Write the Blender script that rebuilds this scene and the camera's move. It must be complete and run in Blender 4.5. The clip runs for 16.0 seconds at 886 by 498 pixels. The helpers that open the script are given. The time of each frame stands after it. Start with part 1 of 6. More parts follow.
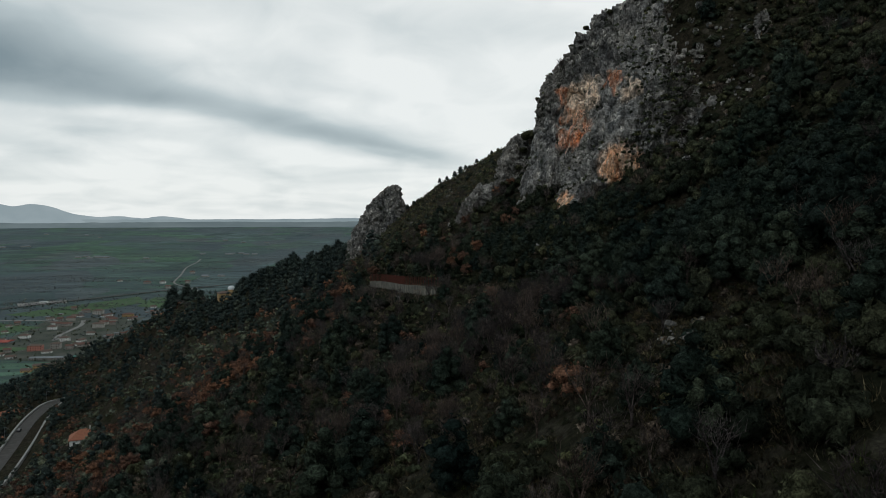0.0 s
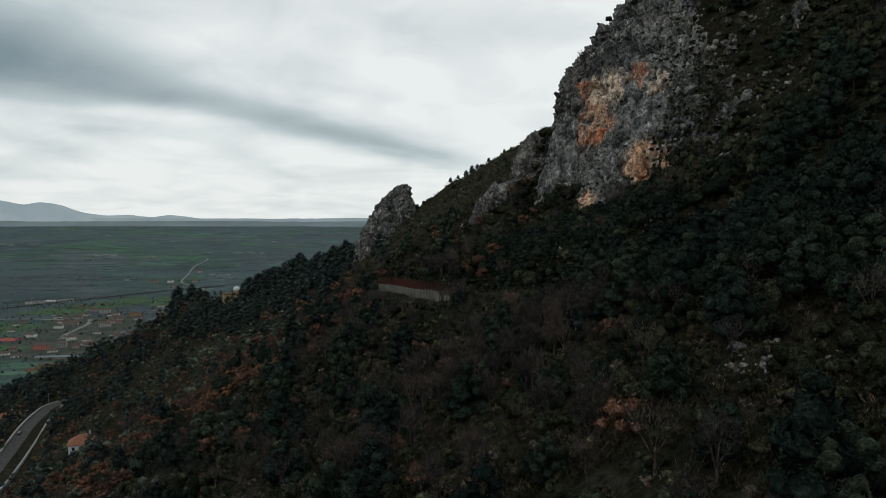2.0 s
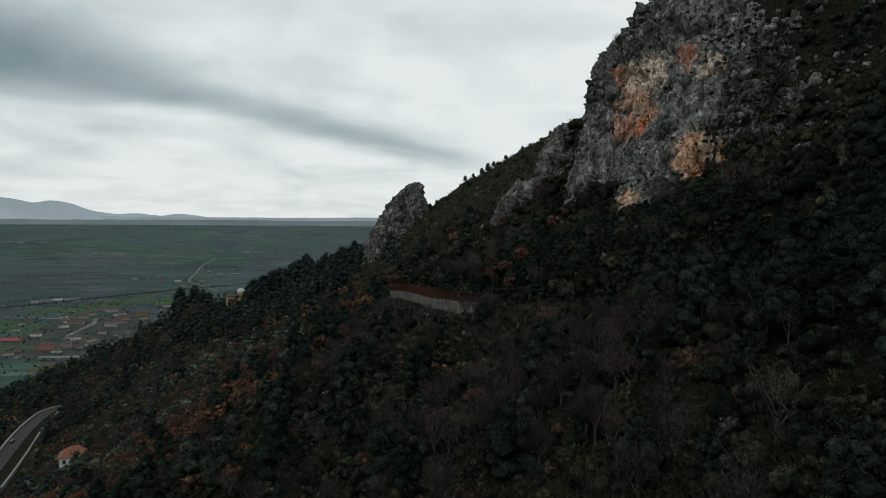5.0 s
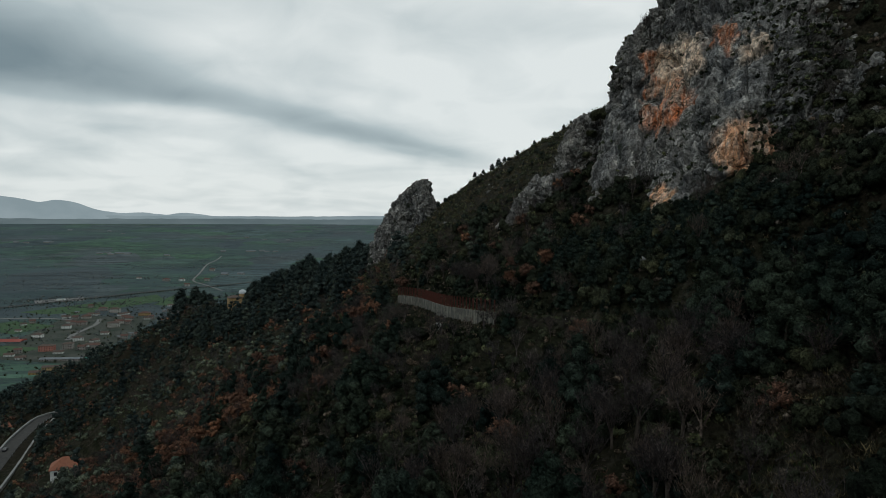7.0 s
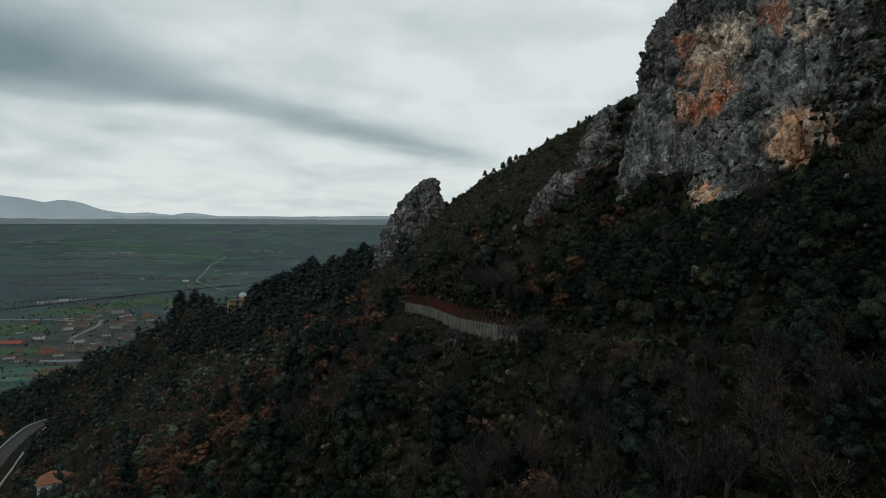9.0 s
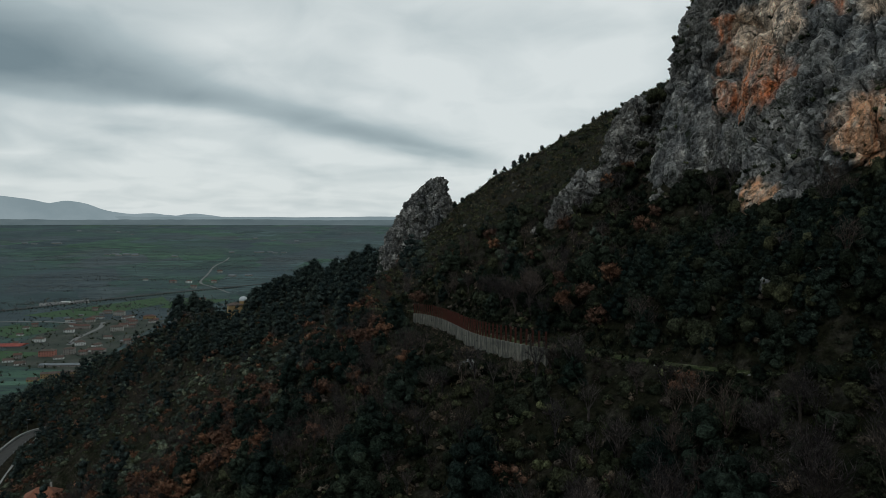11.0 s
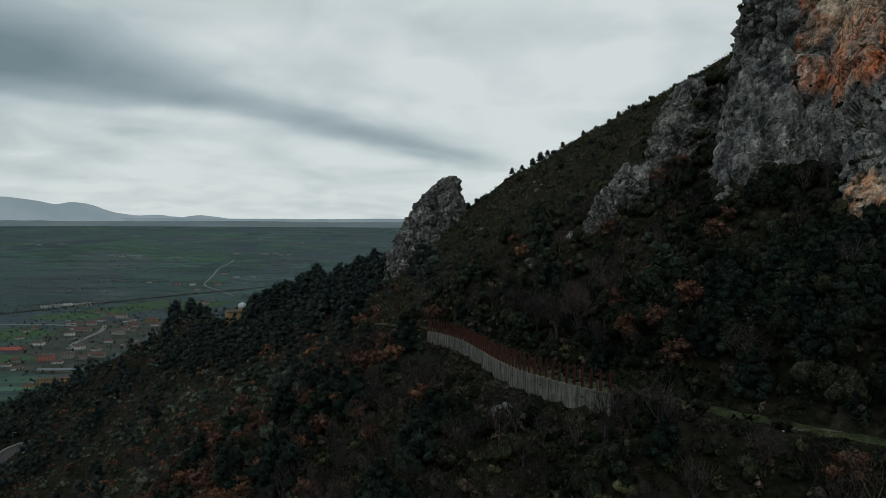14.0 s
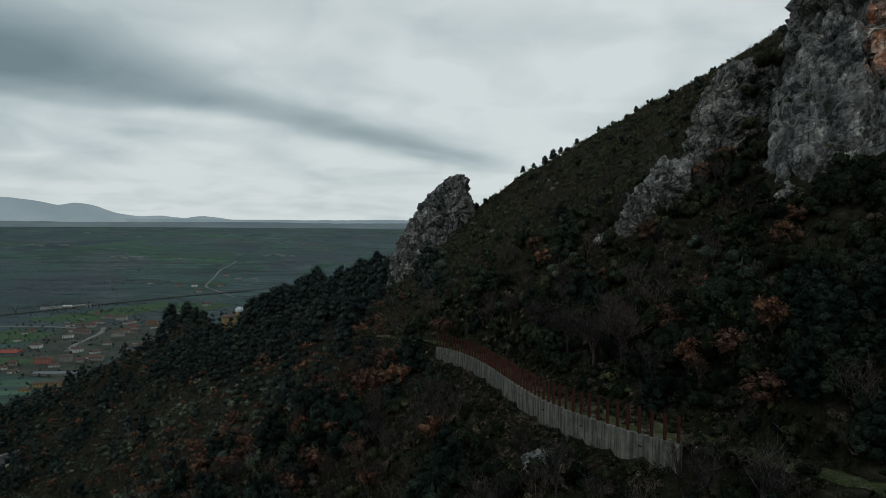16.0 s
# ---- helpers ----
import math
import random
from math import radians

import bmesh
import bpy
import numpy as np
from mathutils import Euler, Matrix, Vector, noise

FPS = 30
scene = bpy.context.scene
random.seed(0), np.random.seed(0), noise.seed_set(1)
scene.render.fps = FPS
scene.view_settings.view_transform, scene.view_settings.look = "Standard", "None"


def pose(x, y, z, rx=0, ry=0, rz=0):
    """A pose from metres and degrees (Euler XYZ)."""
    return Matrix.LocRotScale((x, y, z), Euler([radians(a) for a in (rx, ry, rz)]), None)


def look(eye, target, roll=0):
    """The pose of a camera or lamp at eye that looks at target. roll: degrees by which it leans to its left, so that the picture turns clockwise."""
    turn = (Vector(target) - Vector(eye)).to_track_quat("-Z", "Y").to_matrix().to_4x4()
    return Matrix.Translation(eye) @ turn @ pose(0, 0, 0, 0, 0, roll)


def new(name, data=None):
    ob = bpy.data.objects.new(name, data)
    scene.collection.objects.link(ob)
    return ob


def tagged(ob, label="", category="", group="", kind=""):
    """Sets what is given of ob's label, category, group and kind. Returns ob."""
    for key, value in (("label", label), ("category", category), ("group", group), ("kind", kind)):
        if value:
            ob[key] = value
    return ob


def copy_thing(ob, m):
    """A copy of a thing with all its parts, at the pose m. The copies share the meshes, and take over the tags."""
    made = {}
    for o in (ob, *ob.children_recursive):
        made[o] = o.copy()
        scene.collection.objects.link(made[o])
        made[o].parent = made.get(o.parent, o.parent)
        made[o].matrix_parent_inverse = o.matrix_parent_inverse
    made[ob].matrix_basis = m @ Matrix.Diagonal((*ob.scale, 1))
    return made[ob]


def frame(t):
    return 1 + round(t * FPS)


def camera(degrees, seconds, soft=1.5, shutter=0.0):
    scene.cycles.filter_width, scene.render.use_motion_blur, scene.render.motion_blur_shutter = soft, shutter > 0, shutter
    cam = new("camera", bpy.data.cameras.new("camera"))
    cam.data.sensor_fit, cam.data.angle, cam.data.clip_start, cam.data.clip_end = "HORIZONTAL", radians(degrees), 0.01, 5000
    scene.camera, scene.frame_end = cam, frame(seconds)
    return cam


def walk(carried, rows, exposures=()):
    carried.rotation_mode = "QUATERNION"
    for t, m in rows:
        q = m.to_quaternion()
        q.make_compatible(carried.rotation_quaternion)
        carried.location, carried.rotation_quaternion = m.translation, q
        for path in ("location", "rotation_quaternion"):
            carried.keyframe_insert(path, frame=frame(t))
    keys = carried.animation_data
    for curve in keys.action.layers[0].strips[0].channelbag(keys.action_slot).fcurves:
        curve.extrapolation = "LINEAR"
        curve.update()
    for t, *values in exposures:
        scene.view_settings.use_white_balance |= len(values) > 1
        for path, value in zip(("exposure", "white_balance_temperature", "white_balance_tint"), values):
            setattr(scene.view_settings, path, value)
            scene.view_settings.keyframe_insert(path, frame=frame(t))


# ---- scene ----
cam = camera(66.6, 16.0, soft=0.8)
PATH = [
    (0, (1.634, -10.711, 0.352), (1.646, -8.713, 0.256), 0.0),
    (0.5, (1.224, -8.196, 0.35), (1.23, -6.198, 0.255), 0.1),
    (1, (0.871, -5.668, 0.375), (0.871, -3.67, 0.28), 0.2),
    (1.5, (0.484, -3.068, 0.402), (0.479, -1.07, 0.307), 0.2),
    (2, (0.057, -0.362, 0.411), (0.047, 1.635, 0.316), 0.3),
    (2.5, (-0.406, 2.462, 0.414), (-0.421, 4.459, 0.32), 0.3),
    (3, (-0.895, 5.37, 0.42), (-0.913, 7.367, 0.326), 0.3),
    (3.5, (-1.342, 8.377, 0.431), (-1.364, 10.375, 0.335), 0.3),
    (4, (-1.82, 11.631, 0.436), (-1.847, 13.629, 0.341), 0.4),
    (6.5, (-4.324, 29.212, 0.571), (-4.37, 31.21, 0.473), 0.5),
    (7, (-4.806, 32.804, 0.607), (-4.856, 34.801, 0.506), 0.4),
    (7.5, (-5.246, 36.484, 0.663), (-5.3, 38.48, 0.562), 0.5),
    (8, (-5.742, 40.234, 0.718), (-5.8, 42.231, 0.617), 0.4),
    (8.5, (-6.311, 44.029, 0.774), (-6.371, 46.025, 0.672), 0.4),
    (9, (-6.862, 47.763, 0.818), (-6.926, 49.759, 0.717), 0.4),
    (11.5, (-9.482, 65.598, 1.065), (-9.562, 67.594, 0.966), 0.4),
    (12, (-10.09, 69.119, 1.052), (-10.173, 71.115, 0.955), 0.5),
    (12.5, (-10.748, 72.616, 1.027), (-10.834, 74.611, 0.93), 0.5),
    (13, (-11.365, 76.148, 1.015), (-11.453, 78.143, 0.921), 0.5),
    (13.5, (-11.931, 79.861, 1.001), (-12.022, 81.857, 0.909), 0.5),
    (14, (-12.395, 83.62, 0.987), (-12.489, 85.616, 0.894), 0.5),
    (14.5, (-12.863, 87.397, 0.974), (-12.96, 89.392, 0.881), 0.5),
    (15, (-13.439, 91.141, 0.936), (-13.538, 93.137, 0.845), 0.4),
    (15.5, (-13.975, 94.851, 0.877), (-14.075, 96.846, 0.786), 0.5),
    (16, (-14.46, 98.578, 0.854), (-14.563, 100.573, 0.765), 0.6),
]
walk(cam, [(t, look(e, g, r)) for t, e, g, r in PATH],
     exposures=[(0, 0.0, 6500, 10), (4, -0.05, 6450, 9), (7, -0.15, 6400, 8), (9, -0.2, 6350, 7), (12, -0.27, 6300, 7), (16, -0.33, 6250, 6)])

# ---- sky and sun ----
world = bpy.data.worlds.new("overcast_sky")
scene.world = world
world.use_nodes = True
wn = world.node_tree
wn.nodes.clear()


def wnode(kind):
    return wn.nodes.new(kind)


def wmath(op, a, b=None):
    n = wnode("ShaderNodeMath")
    n.operation = op
    for i, v in enumerate((a, b)):
        if v is None:
            continue
        if isinstance(v, (int, float)):
            n.inputs[i].default_value = v
        else:
            wn.links.new(v, n.inputs[i])
    return n.outputs[0]


w_coord = wnode("ShaderNodeTexCoord")
w_sep = wnode("ShaderNodeSeparateXYZ")
wn.links.new(w_coord.outputs["Generated"], w_sep.inputs[0])
up = wmath("MAXIMUM", w_sep.outputs[2], 0.0)
den = wmath("ADD", up, 0.12)
deck_x = wmath("DIVIDE", w_sep.outputs[0], den)
deck_y = wmath("DIVIDE", w_sep.outputs[1], den)
# the cloud deck, seen from below; its streets run along (0.6, 0.8)
across = wmath("SUBTRACT", wmath("MULTIPLY", deck_x, 0.801), wmath("MULTIPLY", deck_y, 0.599))
along_deck = wmath("ADD", wmath("MULTIPLY", deck_x, 0.599), wmath("MULTIPLY", deck_y, 0.801))
deck = wnode("ShaderNodeCombineXYZ")
wn.links.new(across, deck.inputs[0])
wn.links.new(wmath("MULTIPLY", along_deck, 0.8), deck.inputs[1])


# the soft billows under it are seen less foreshortened
low_den = wmath("ADD", up, 0.32)
billow = wnode("ShaderNodeCombineXYZ")
wn.links.new(wmath("DIVIDE", w_sep.outputs[0], low_den), billow.inputs[0])
wn.links.new(wmath("DIVIDE", w_sep.outputs[1], low_den), billow.inputs[1])


def wnoise(scale, detail, rough=0.5, distort=0.0, vec=deck):
    n = wnode("ShaderNodeTexNoise")
    n.inputs["Scale"].default_value = scale
    n.inputs["Detail"].default_value = detail
    n.inputs["Roughness"].default_value = rough
    n.inputs["Distortion"].default_value = distort
    wn.links.new(vec.outputs[0], n.inputs["Vector"])
    return n.outputs["Fac"]


big = wnoise(1.1, 2.2, 0.42, 0.6)
fine = wnoise(4.2, 5, 0.5, 0.5, billow)
# one long dark street of cloud, broad overhead and thinning away to the north
wander = wmath("ADD", across, wmath("MULTIPLY", wmath("SUBTRACT", big, 0.5), 0.55))
broad = wmath("ADD", wmath("MULTIPLY", wmath("MAXIMUM", wmath("SUBTRACT", 1.75, along_deck), 0.0), 0.5), 0.26)
off = wmath("DIVIDE", wmath("ADD", wander, 2.98), broad)
street = wmath("POWER", 2.718, wmath("MULTIPLY", wmath("MULTIPLY", off, off), -1.0))
fade = wmath("MINIMUM", wmath("MAXIMUM", wmath("SUBTRACT", 4.6, along_deck), 0.0), 1.0)
street = wmath("MULTIPLY", street, fade)
thick = wmath("ADD", wmath("MULTIPLY", street, 0.42), wmath("MULTIPLY", wmath("SUBTRACT", big, 0.44), 0.46))
thick = wmath("ADD", thick, wmath("MULTIPLY", wmath("SUBTRACT", fine, 0.5), 0.34))
# the unseen deck overhead and behind is thickened, added to dim the hillside
thick = wmath("ADD", thick, wmath("MULTIPLY", wmath("MAXIMUM", wmath("SUBTRACT", up, 0.36), 0.0), 1.1))
thick = wmath("ADD", thick, wmath("MULTIPLY", wmath("MAXIMUM", wmath("MULTIPLY", w_sep.outputs[1], -1.0), 0.0), 0.3))


def bank(cx, cz, wx, wz):
    """A soft bank of cloud round one bearing and height."""
    a = wmath("DIVIDE", wmath("SUBTRACT", w_sep.outputs[0], cx), wx)
    b = wmath("DIVIDE", wmath("SUBTRACT", w_sep.outputs[2], cz), wz)
    r = wmath("ADD", wmath("MULTIPLY", a, a), wmath("MULTIPLY", b, b))
    return wmath("MULTIPLY", wmath("POWER", 2.718, wmath("MULTIPLY", r, -1.0)), wmath("GREATER_THAN", w_sep.outputs[1], 0.0))


thick = wmath("ADD", thick, wmath("MULTIPLY", bank(-0.60, 0.20, 0.16, 0.055), 0.34))
thick = wmath("ADD", thick, wmath("MULTIPLY", bank(-0.62, 0.10, 0.28, 0.06), 0.10))
thick = wmath("ADD", thick, wmath("MULTIPLY", bank(0.10, 0.27, 0.35, 0.035), 0.10))
cloud = wnode("ShaderNodeValToRGB")
cloud.color_ramp.elements[0].position = 0.0
cloud.color_ramp.elements[0].color = (0.86, 0.895, 0.885, 1)
cloud.color_ramp.elements[1].position = 0.75
cloud.color_ramp.elements[1].color = (0.22, 0.285, 0.315, 1)
mid = cloud.color_ramp.elements.new(0.3)
mid.color = (0.50, 0.575, 0.595, 1)
wn.links.new(thick, cloud.inputs[0])
sky = wnode("ShaderNodeTexSky")
sky.sky_type, sky.sun_disc = "NISHITA", False
sky.sun_elevation, sky.sun_rotation = radians(50), radians(194)
sky_dim = wnode("ShaderNodeVectorMath")
sky_dim.operation = "SCALE"
wn.links.new(sky.outputs[0], sky_dim.inputs[0])
sky_dim.inputs["Scale"].default_value = 0.08
sky_mix = wnode("ShaderNodeMixRGB")
sky_mix.inputs[0].default_value = 0.94
wn.links.new(sky_dim.outputs[0], sky_mix.inputs[1])
wn.links.new(cloud.outputs[0], sky_mix.inputs[2])
w_bg = wnode("ShaderNodeBackground")
w_bg.inputs[1].default_value = 1.0
wn.links.new(sky_mix.outputs[0], w_bg.inputs[0])
w_out = wnode("ShaderNodeOutputWorld")
wn.links.new(w_bg.outputs[0], w_out.inputs[0])

sun = new("sun", bpy.data.lights.new("sun", "SUN"))
sun.data.energy, sun.data.angle, sun.data.color = 0.43, radians(30), (1.0, 0.96, 0.9)
sun.matrix_world = look((0, 0, 0), (0.15, 0.62, -0.77))


# ---- noise on arrays ----
def hash3(ix, iy, iz, seed=0):
    h = (ix * 374761393 + iy * 668265263 + iz * 2147483647 + seed * 974711) & 0xFFFFFFFF
    h = ((h ^ (h >> 13)) * 1274126177) & 0xFFFFFFFF
    h = ((h ^ (h >> 16)) * 2246822519) & 0xFFFFFFFF
    return ((h ^ (h >> 13)) & 0xFFFFFF) / float(0xFFFFFF)


def vnoise(p, seed=0):
    """Smooth value noise, 0 to 1, on an array of points (n, 3)."""
    i = np.floor(p).astype(np.int64)
    f = p - i
    f = f * f * (3 - 2 * f)
    total = 0.0
    for a in (0, 1):
        for b in (0, 1):
            for c in (0, 1):
                w = (f[:, 0] if a else 1 - f[:, 0]) * (f[:, 1] if b else 1 - f[:, 1]) * (f[:, 2] if c else 1 - f[:, 2])
                total = total + w * hash3(i[:, 0] + a, i[:, 1] + b, i[:, 2] + c, seed)
    return total


def fbm(p, octaves=4, seed=0):
    total, amp, norm = 0.0, 1.0, 0.0
    for k in range(octaves):
        total = total + amp * vnoise(p * (2.03 ** k) + 17.3 * k, seed + k)
        norm += amp
        amp *= 0.5
    return total / norm


def cells(p, seed=0):
    """Nearest and second distance to scattered cell points, and the nearest cell's random value."""
    i = np.floor(p).astype(np.int64)
    d1 = np.full(len(p), 9.0)
    d2 = np.full(len(p), 9.0)
    val = np.zeros(len(p))
    for a in (-1, 0, 1):
        for b in (-1, 0, 1):
            for c in (-1, 0, 1):
                jx, jy, jz = i[:, 0] + a, i[:, 1] + b, i[:, 2] + c
                q = np.stack([jx + hash3(jx, jy, jz, seed), jy + hash3(jx, jy, jz, seed + 1), jz + hash3(jx, jy, jz, seed + 2)], 1)
                d = np.linalg.norm(q - p, axis=1)
                v = hash3(jx, jy, jz, seed + 3)
                near = d < d1
                d2 = np.where(near, d1, np.minimum(d2, d))
                val = np.where(near, v, val)
                d1 = np.where(near, d, d1)
    return d1, d2, val


def blocks(p, seed=0):
    """Cells as broken blocks: gap to the next cell, the cell's own value, and a slope across it."""
    i = np.floor(p).astype(np.int64)
    d1, d2 = np.full(len(p), 9.0), np.full(len(p), 9.0)
    best = np.zeros((len(p), 3), np.int64)
    site = np.zeros((len(p), 3))
    for a in (-1, 0, 1):
        for b in (-1, 0, 1):
            for c in (-1, 0, 1):
                j = i + np.array([a, b, c])
                q = j + np.stack([hash3(j[:, 0], j[:, 1], j[:, 2], seed + k) for k in range(3)], 1)
                d = np.linalg.norm(q - p, axis=1)
                near = d < d1
                d2 = np.where(near, d1, np.minimum(d2, d))
                d1 = np.where(near, d, d1)
                best[near], site[near] = j[near], q[near]
    h = [hash3(best[:, 0], best[:, 1], best[:, 2], seed + 5 + k) - 0.5 for k in range(4)]
    tilt = ((p - site) * np.stack(h[:3], 1)).sum(1)
    return d2 - d1, h[3], tilt


def flat3(x, y, s):
    return np.stack([x / s, y / s, np.full_like(x, 0.37)], 1)


# ---- the lie of the land ----
# contour lines of the valley side: where each height is reached, going east, at several stations along the valley
LEVELS = np.array([-168, -110, -60, -20, 0, 20, 60, 130])
STATIONS = np.array([-150, 20, 90, 125, 150, 165, 210, 280, 350, 480])
CONTOURS = np.array([
    [-335, -175, -75, 0, 38, 70, 125, 230],
    [-328, -174, -72, 8, 42, 72, 122, 225],
    [-322, -172, -72, 13, 48, 72, 118, 220],
    [-318, -170, -74, 7, 38, 64, 112, 215],
    [-315, -169, -75, -5, 33, 66, 108, 212],
    [-315, -169, -77, -9, 31, 63, 104, 209],
    [-315, -169, -82, -20, 9, 40, 92, 200],
    [-325, -172, -90, -32, -6, 25, 80, 200],
    [-360, -208, -114, -42, -23, 3, 76, 190],
    [-400, -275, -180, -100, -60, -10, 60, 190]], float)
# the crest that closes the valley side, running down to a spur
CREST_X = np.array([-420, -260, -190, -106, -25, 0, 400])
CREST_Y = np.array([640, 525, 482, 412, 350, 354, 370])

TRAIL = [(-34, 236, -23.3), (-17, 214, -21.2), (-9, 190, -19.5), (-3.5, 168, -17.9), (4, 153.5, -16.8), (11, 142.5, -16.0),
         (20, 130.5, -14.7), (30, 122, -13.2), (40, 115, -11.6), (60, 98, -9.5), (90, 75, -6)]
WALL = [(-21.5, 214, -21.2), (-19.2, 209.5, -20.7), (-16.6, 203.6, -20.25), (-13.9, 195.5, -19.7), (-11.4, 184, -18.85), (-9.6, 175.5, -18.25),
        (-7.6, 167.8, -17.7), (-5.6, 162.4, -17.25), (-1.9, 155.6, -16.8), (1.4, 151.2, -16.5)]
ROAD = [(-196, 422, -115), (-212, 423.2, -115.6), (-224.5, 421.2, -116), (-234, 415, -116), (-239.3, 404.4, -116), (-236.2, 386.6, -116), (-227.7, 359.5, -116), (-215.2, 325.5, -117), (-201.2, 284.6, -118), (-190.2, 239.6, -120), (-183, 150, -122)]
# the retaining wall on the road's upper side, leaving a grassy wedge between
ROAD_WALL = [(-212, 413, -115.6), (-224, 410.5, -116), (-230.5, 405, -116), (-229, 393, -116), (-222, 371, -116), (-208.5, 337, -116.5), (-197, 306, -117), (-189, 280, -118), (-180, 240, -120)]

# levelled ground under the houses on the slope
PADS = [(-157.5, 288, -104.3, 11), (-262, 398, -127, 9), (-244, 352, -124, 9)]


def spline(pts, step):
    """Points every step metres or so along a smooth curve through pts."""
    p = np.array(pts, float)
    p = np.vstack([2 * p[0] - p[1], p, 2 * p[-1] - p[-2]])
    out = []
    for k in range(1, len(p) - 2):
        n = max(1, int(np.linalg.norm(p[k + 1] - p[k]) / step))
        for j in range(n):
            t = j / n
            out.append(0.5 * (2 * p[k] + (p[k + 1] - p[k - 1]) * t + (2 * p[k - 1] - 5 * p[k] + 4 * p[k + 1] - p[k + 2]) * t * t
                              + (3 * p[k] - p[k - 1] - 3 * p[k + 1] + p[k + 2]) * t ** 3))
    out.append(p[-2])
    return np.array(out)


TRAIL_LINE, WALL_LINE, ROAD_LINE = spline(TRAIL, 2), spline(WALL[::-1], 1), spline(ROAD, 4)


def to_line(x, y, line):
    """Distance to a line, the side (positive to the right of its way) and the line's height there."""
    best = np.full(len(x), 1e9)
    side = np.zeros(len(x))
    height = np.zeros(len(x))
    for a, b in zip(line[:-1], line[1:]):
        d = b - a
        t = np.clip(((x - a[0]) * d[0] + (y - a[1]) * d[1]) / (d[0] ** 2 + d[1] ** 2), 0, 1)
        qx, qy = a[0] + t * d[0], a[1] + t * d[1]
        dist = np.hypot(x - qx, y - qy)
        m = dist < best
        best = np.where(m, dist, best)
        side = np.where(m, np.sign(d[1] * (x - a[0]) - d[0] * (y - a[1])), side)
        height = np.where(m, a[2] + t * d[2], height)
    return best, side, height


def plain_height(x, y):
    d = np.hypot(x, y)
    return -168 + np.clip((d - 1300) / 3600, 0, 1) * 130


def contour_height(x, y):
    k = np.clip(np.searchsorted(STATIONS, y) - 1, 0, len(STATIONS) - 2)
    t = np.clip((y - STATIONS[k]) / (STATIONS[k + 1] - STATIONS[k]), 0, 1)
    rows = CONTOURS[k] * (1 - t)[:, None] + CONTOURS[k + 1] * t[:, None]
    z = np.full(len(x), -400.0)
    for j in range(len(LEVELS) - 1):
        a, b = rows[:, j], rows[:, j + 1]
        inside = (x >= a) & (x < b)
        z = np.where(inside, LEVELS[j] + (x - a) / (b - a) * (LEVELS[j + 1] - LEVELS[j]), z)
    return np.where(x >= rows[:, -1], 130 + (x - rows[:, -1]) * 0.45, z)


def hill_height(x, y):
    cy = np.interp(x, CREST_X, CREST_Y)
    yy = np.minimum(y, cy)
    z = sum(contour_height(x + dx, yy + dy) for dx, dy in ((0, 0), (5, 0), (-5, 0), (0, 8), (0, -8))) / 5
    z = z - np.maximum(y - cy, 0) * 0.62
    z = z + 12 * np.exp(-(((x - 88) / 30) ** 2 + ((y - 196) / 26) ** 2)) + 29 * np.exp(-(((x - 73) / 17) ** 2 + ((y - 178) / 17) ** 2))
    z = z - 2.2 * np.exp(-(((x - 42) / 45) ** 2 + ((y - 345) / 45) ** 2))
    z = z - 7 * np.exp(-(((x + 140) / 17) ** 2 + ((y - 437) / 17) ** 2))
    return np.minimum(z, 210 - 0.02 * np.abs(y))


def ground_height(x, y):
    x, y = np.asarray(x, float), np.asarray(y, float)
    z = hill_height(x, y)
    rough = (fbm(flat3(x, y, 38.0), 3, 5) - 0.5) * 7 + (fbm(flat3(x, y, 9.0), 3, 9) - 0.5) * 3.2
    low = plain_height(x, y)
    z = np.where(z > low, z + rough * np.clip((z - low) / 15, 0, 1), z)
    soft = 0.5 * (z + low + np.sqrt((z - low) ** 2 + 9.0))
    z = np.where(z < low - 60, low, soft)
    d, s, h = to_line(x, y, ROAD_LINE)
    w = np.clip(1 - (d - 6) / 12, 0, 1)
    z = z * (1 - w) + (h - 0.15) * w
    for px, py, pz, r in PADS:
        w = np.clip(1 - (np.hypot(x - px, y - py) - r) / (0.9 * r), 0, 1)
        z = z * (1 - w) + pz * w
    d, s, h = to_line(x, y, TRAIL_LINE)
    w = np.clip(1 - (d - 1.9) / 4.0, 0, 1) ** 1.3
    z = z * (1 - w) + h * w
    d, s, h = to_line(x, y, WALL_LINE)
    down = ((s < 0) & (d < 9)) | (d < 1.2)
    w = np.clip(1 - (d - 3) / 6, 0, 1)
    z = np.where(down, z * (1 - w) + np.minimum(z, h - 2.3 - 0.45 * d * (s < 0)) * w, z)
    behind = (s > 0) & (d >= 1.2) & (d < 4.0)
    return np.where(behind, np.minimum(z, h - 0.45), z)


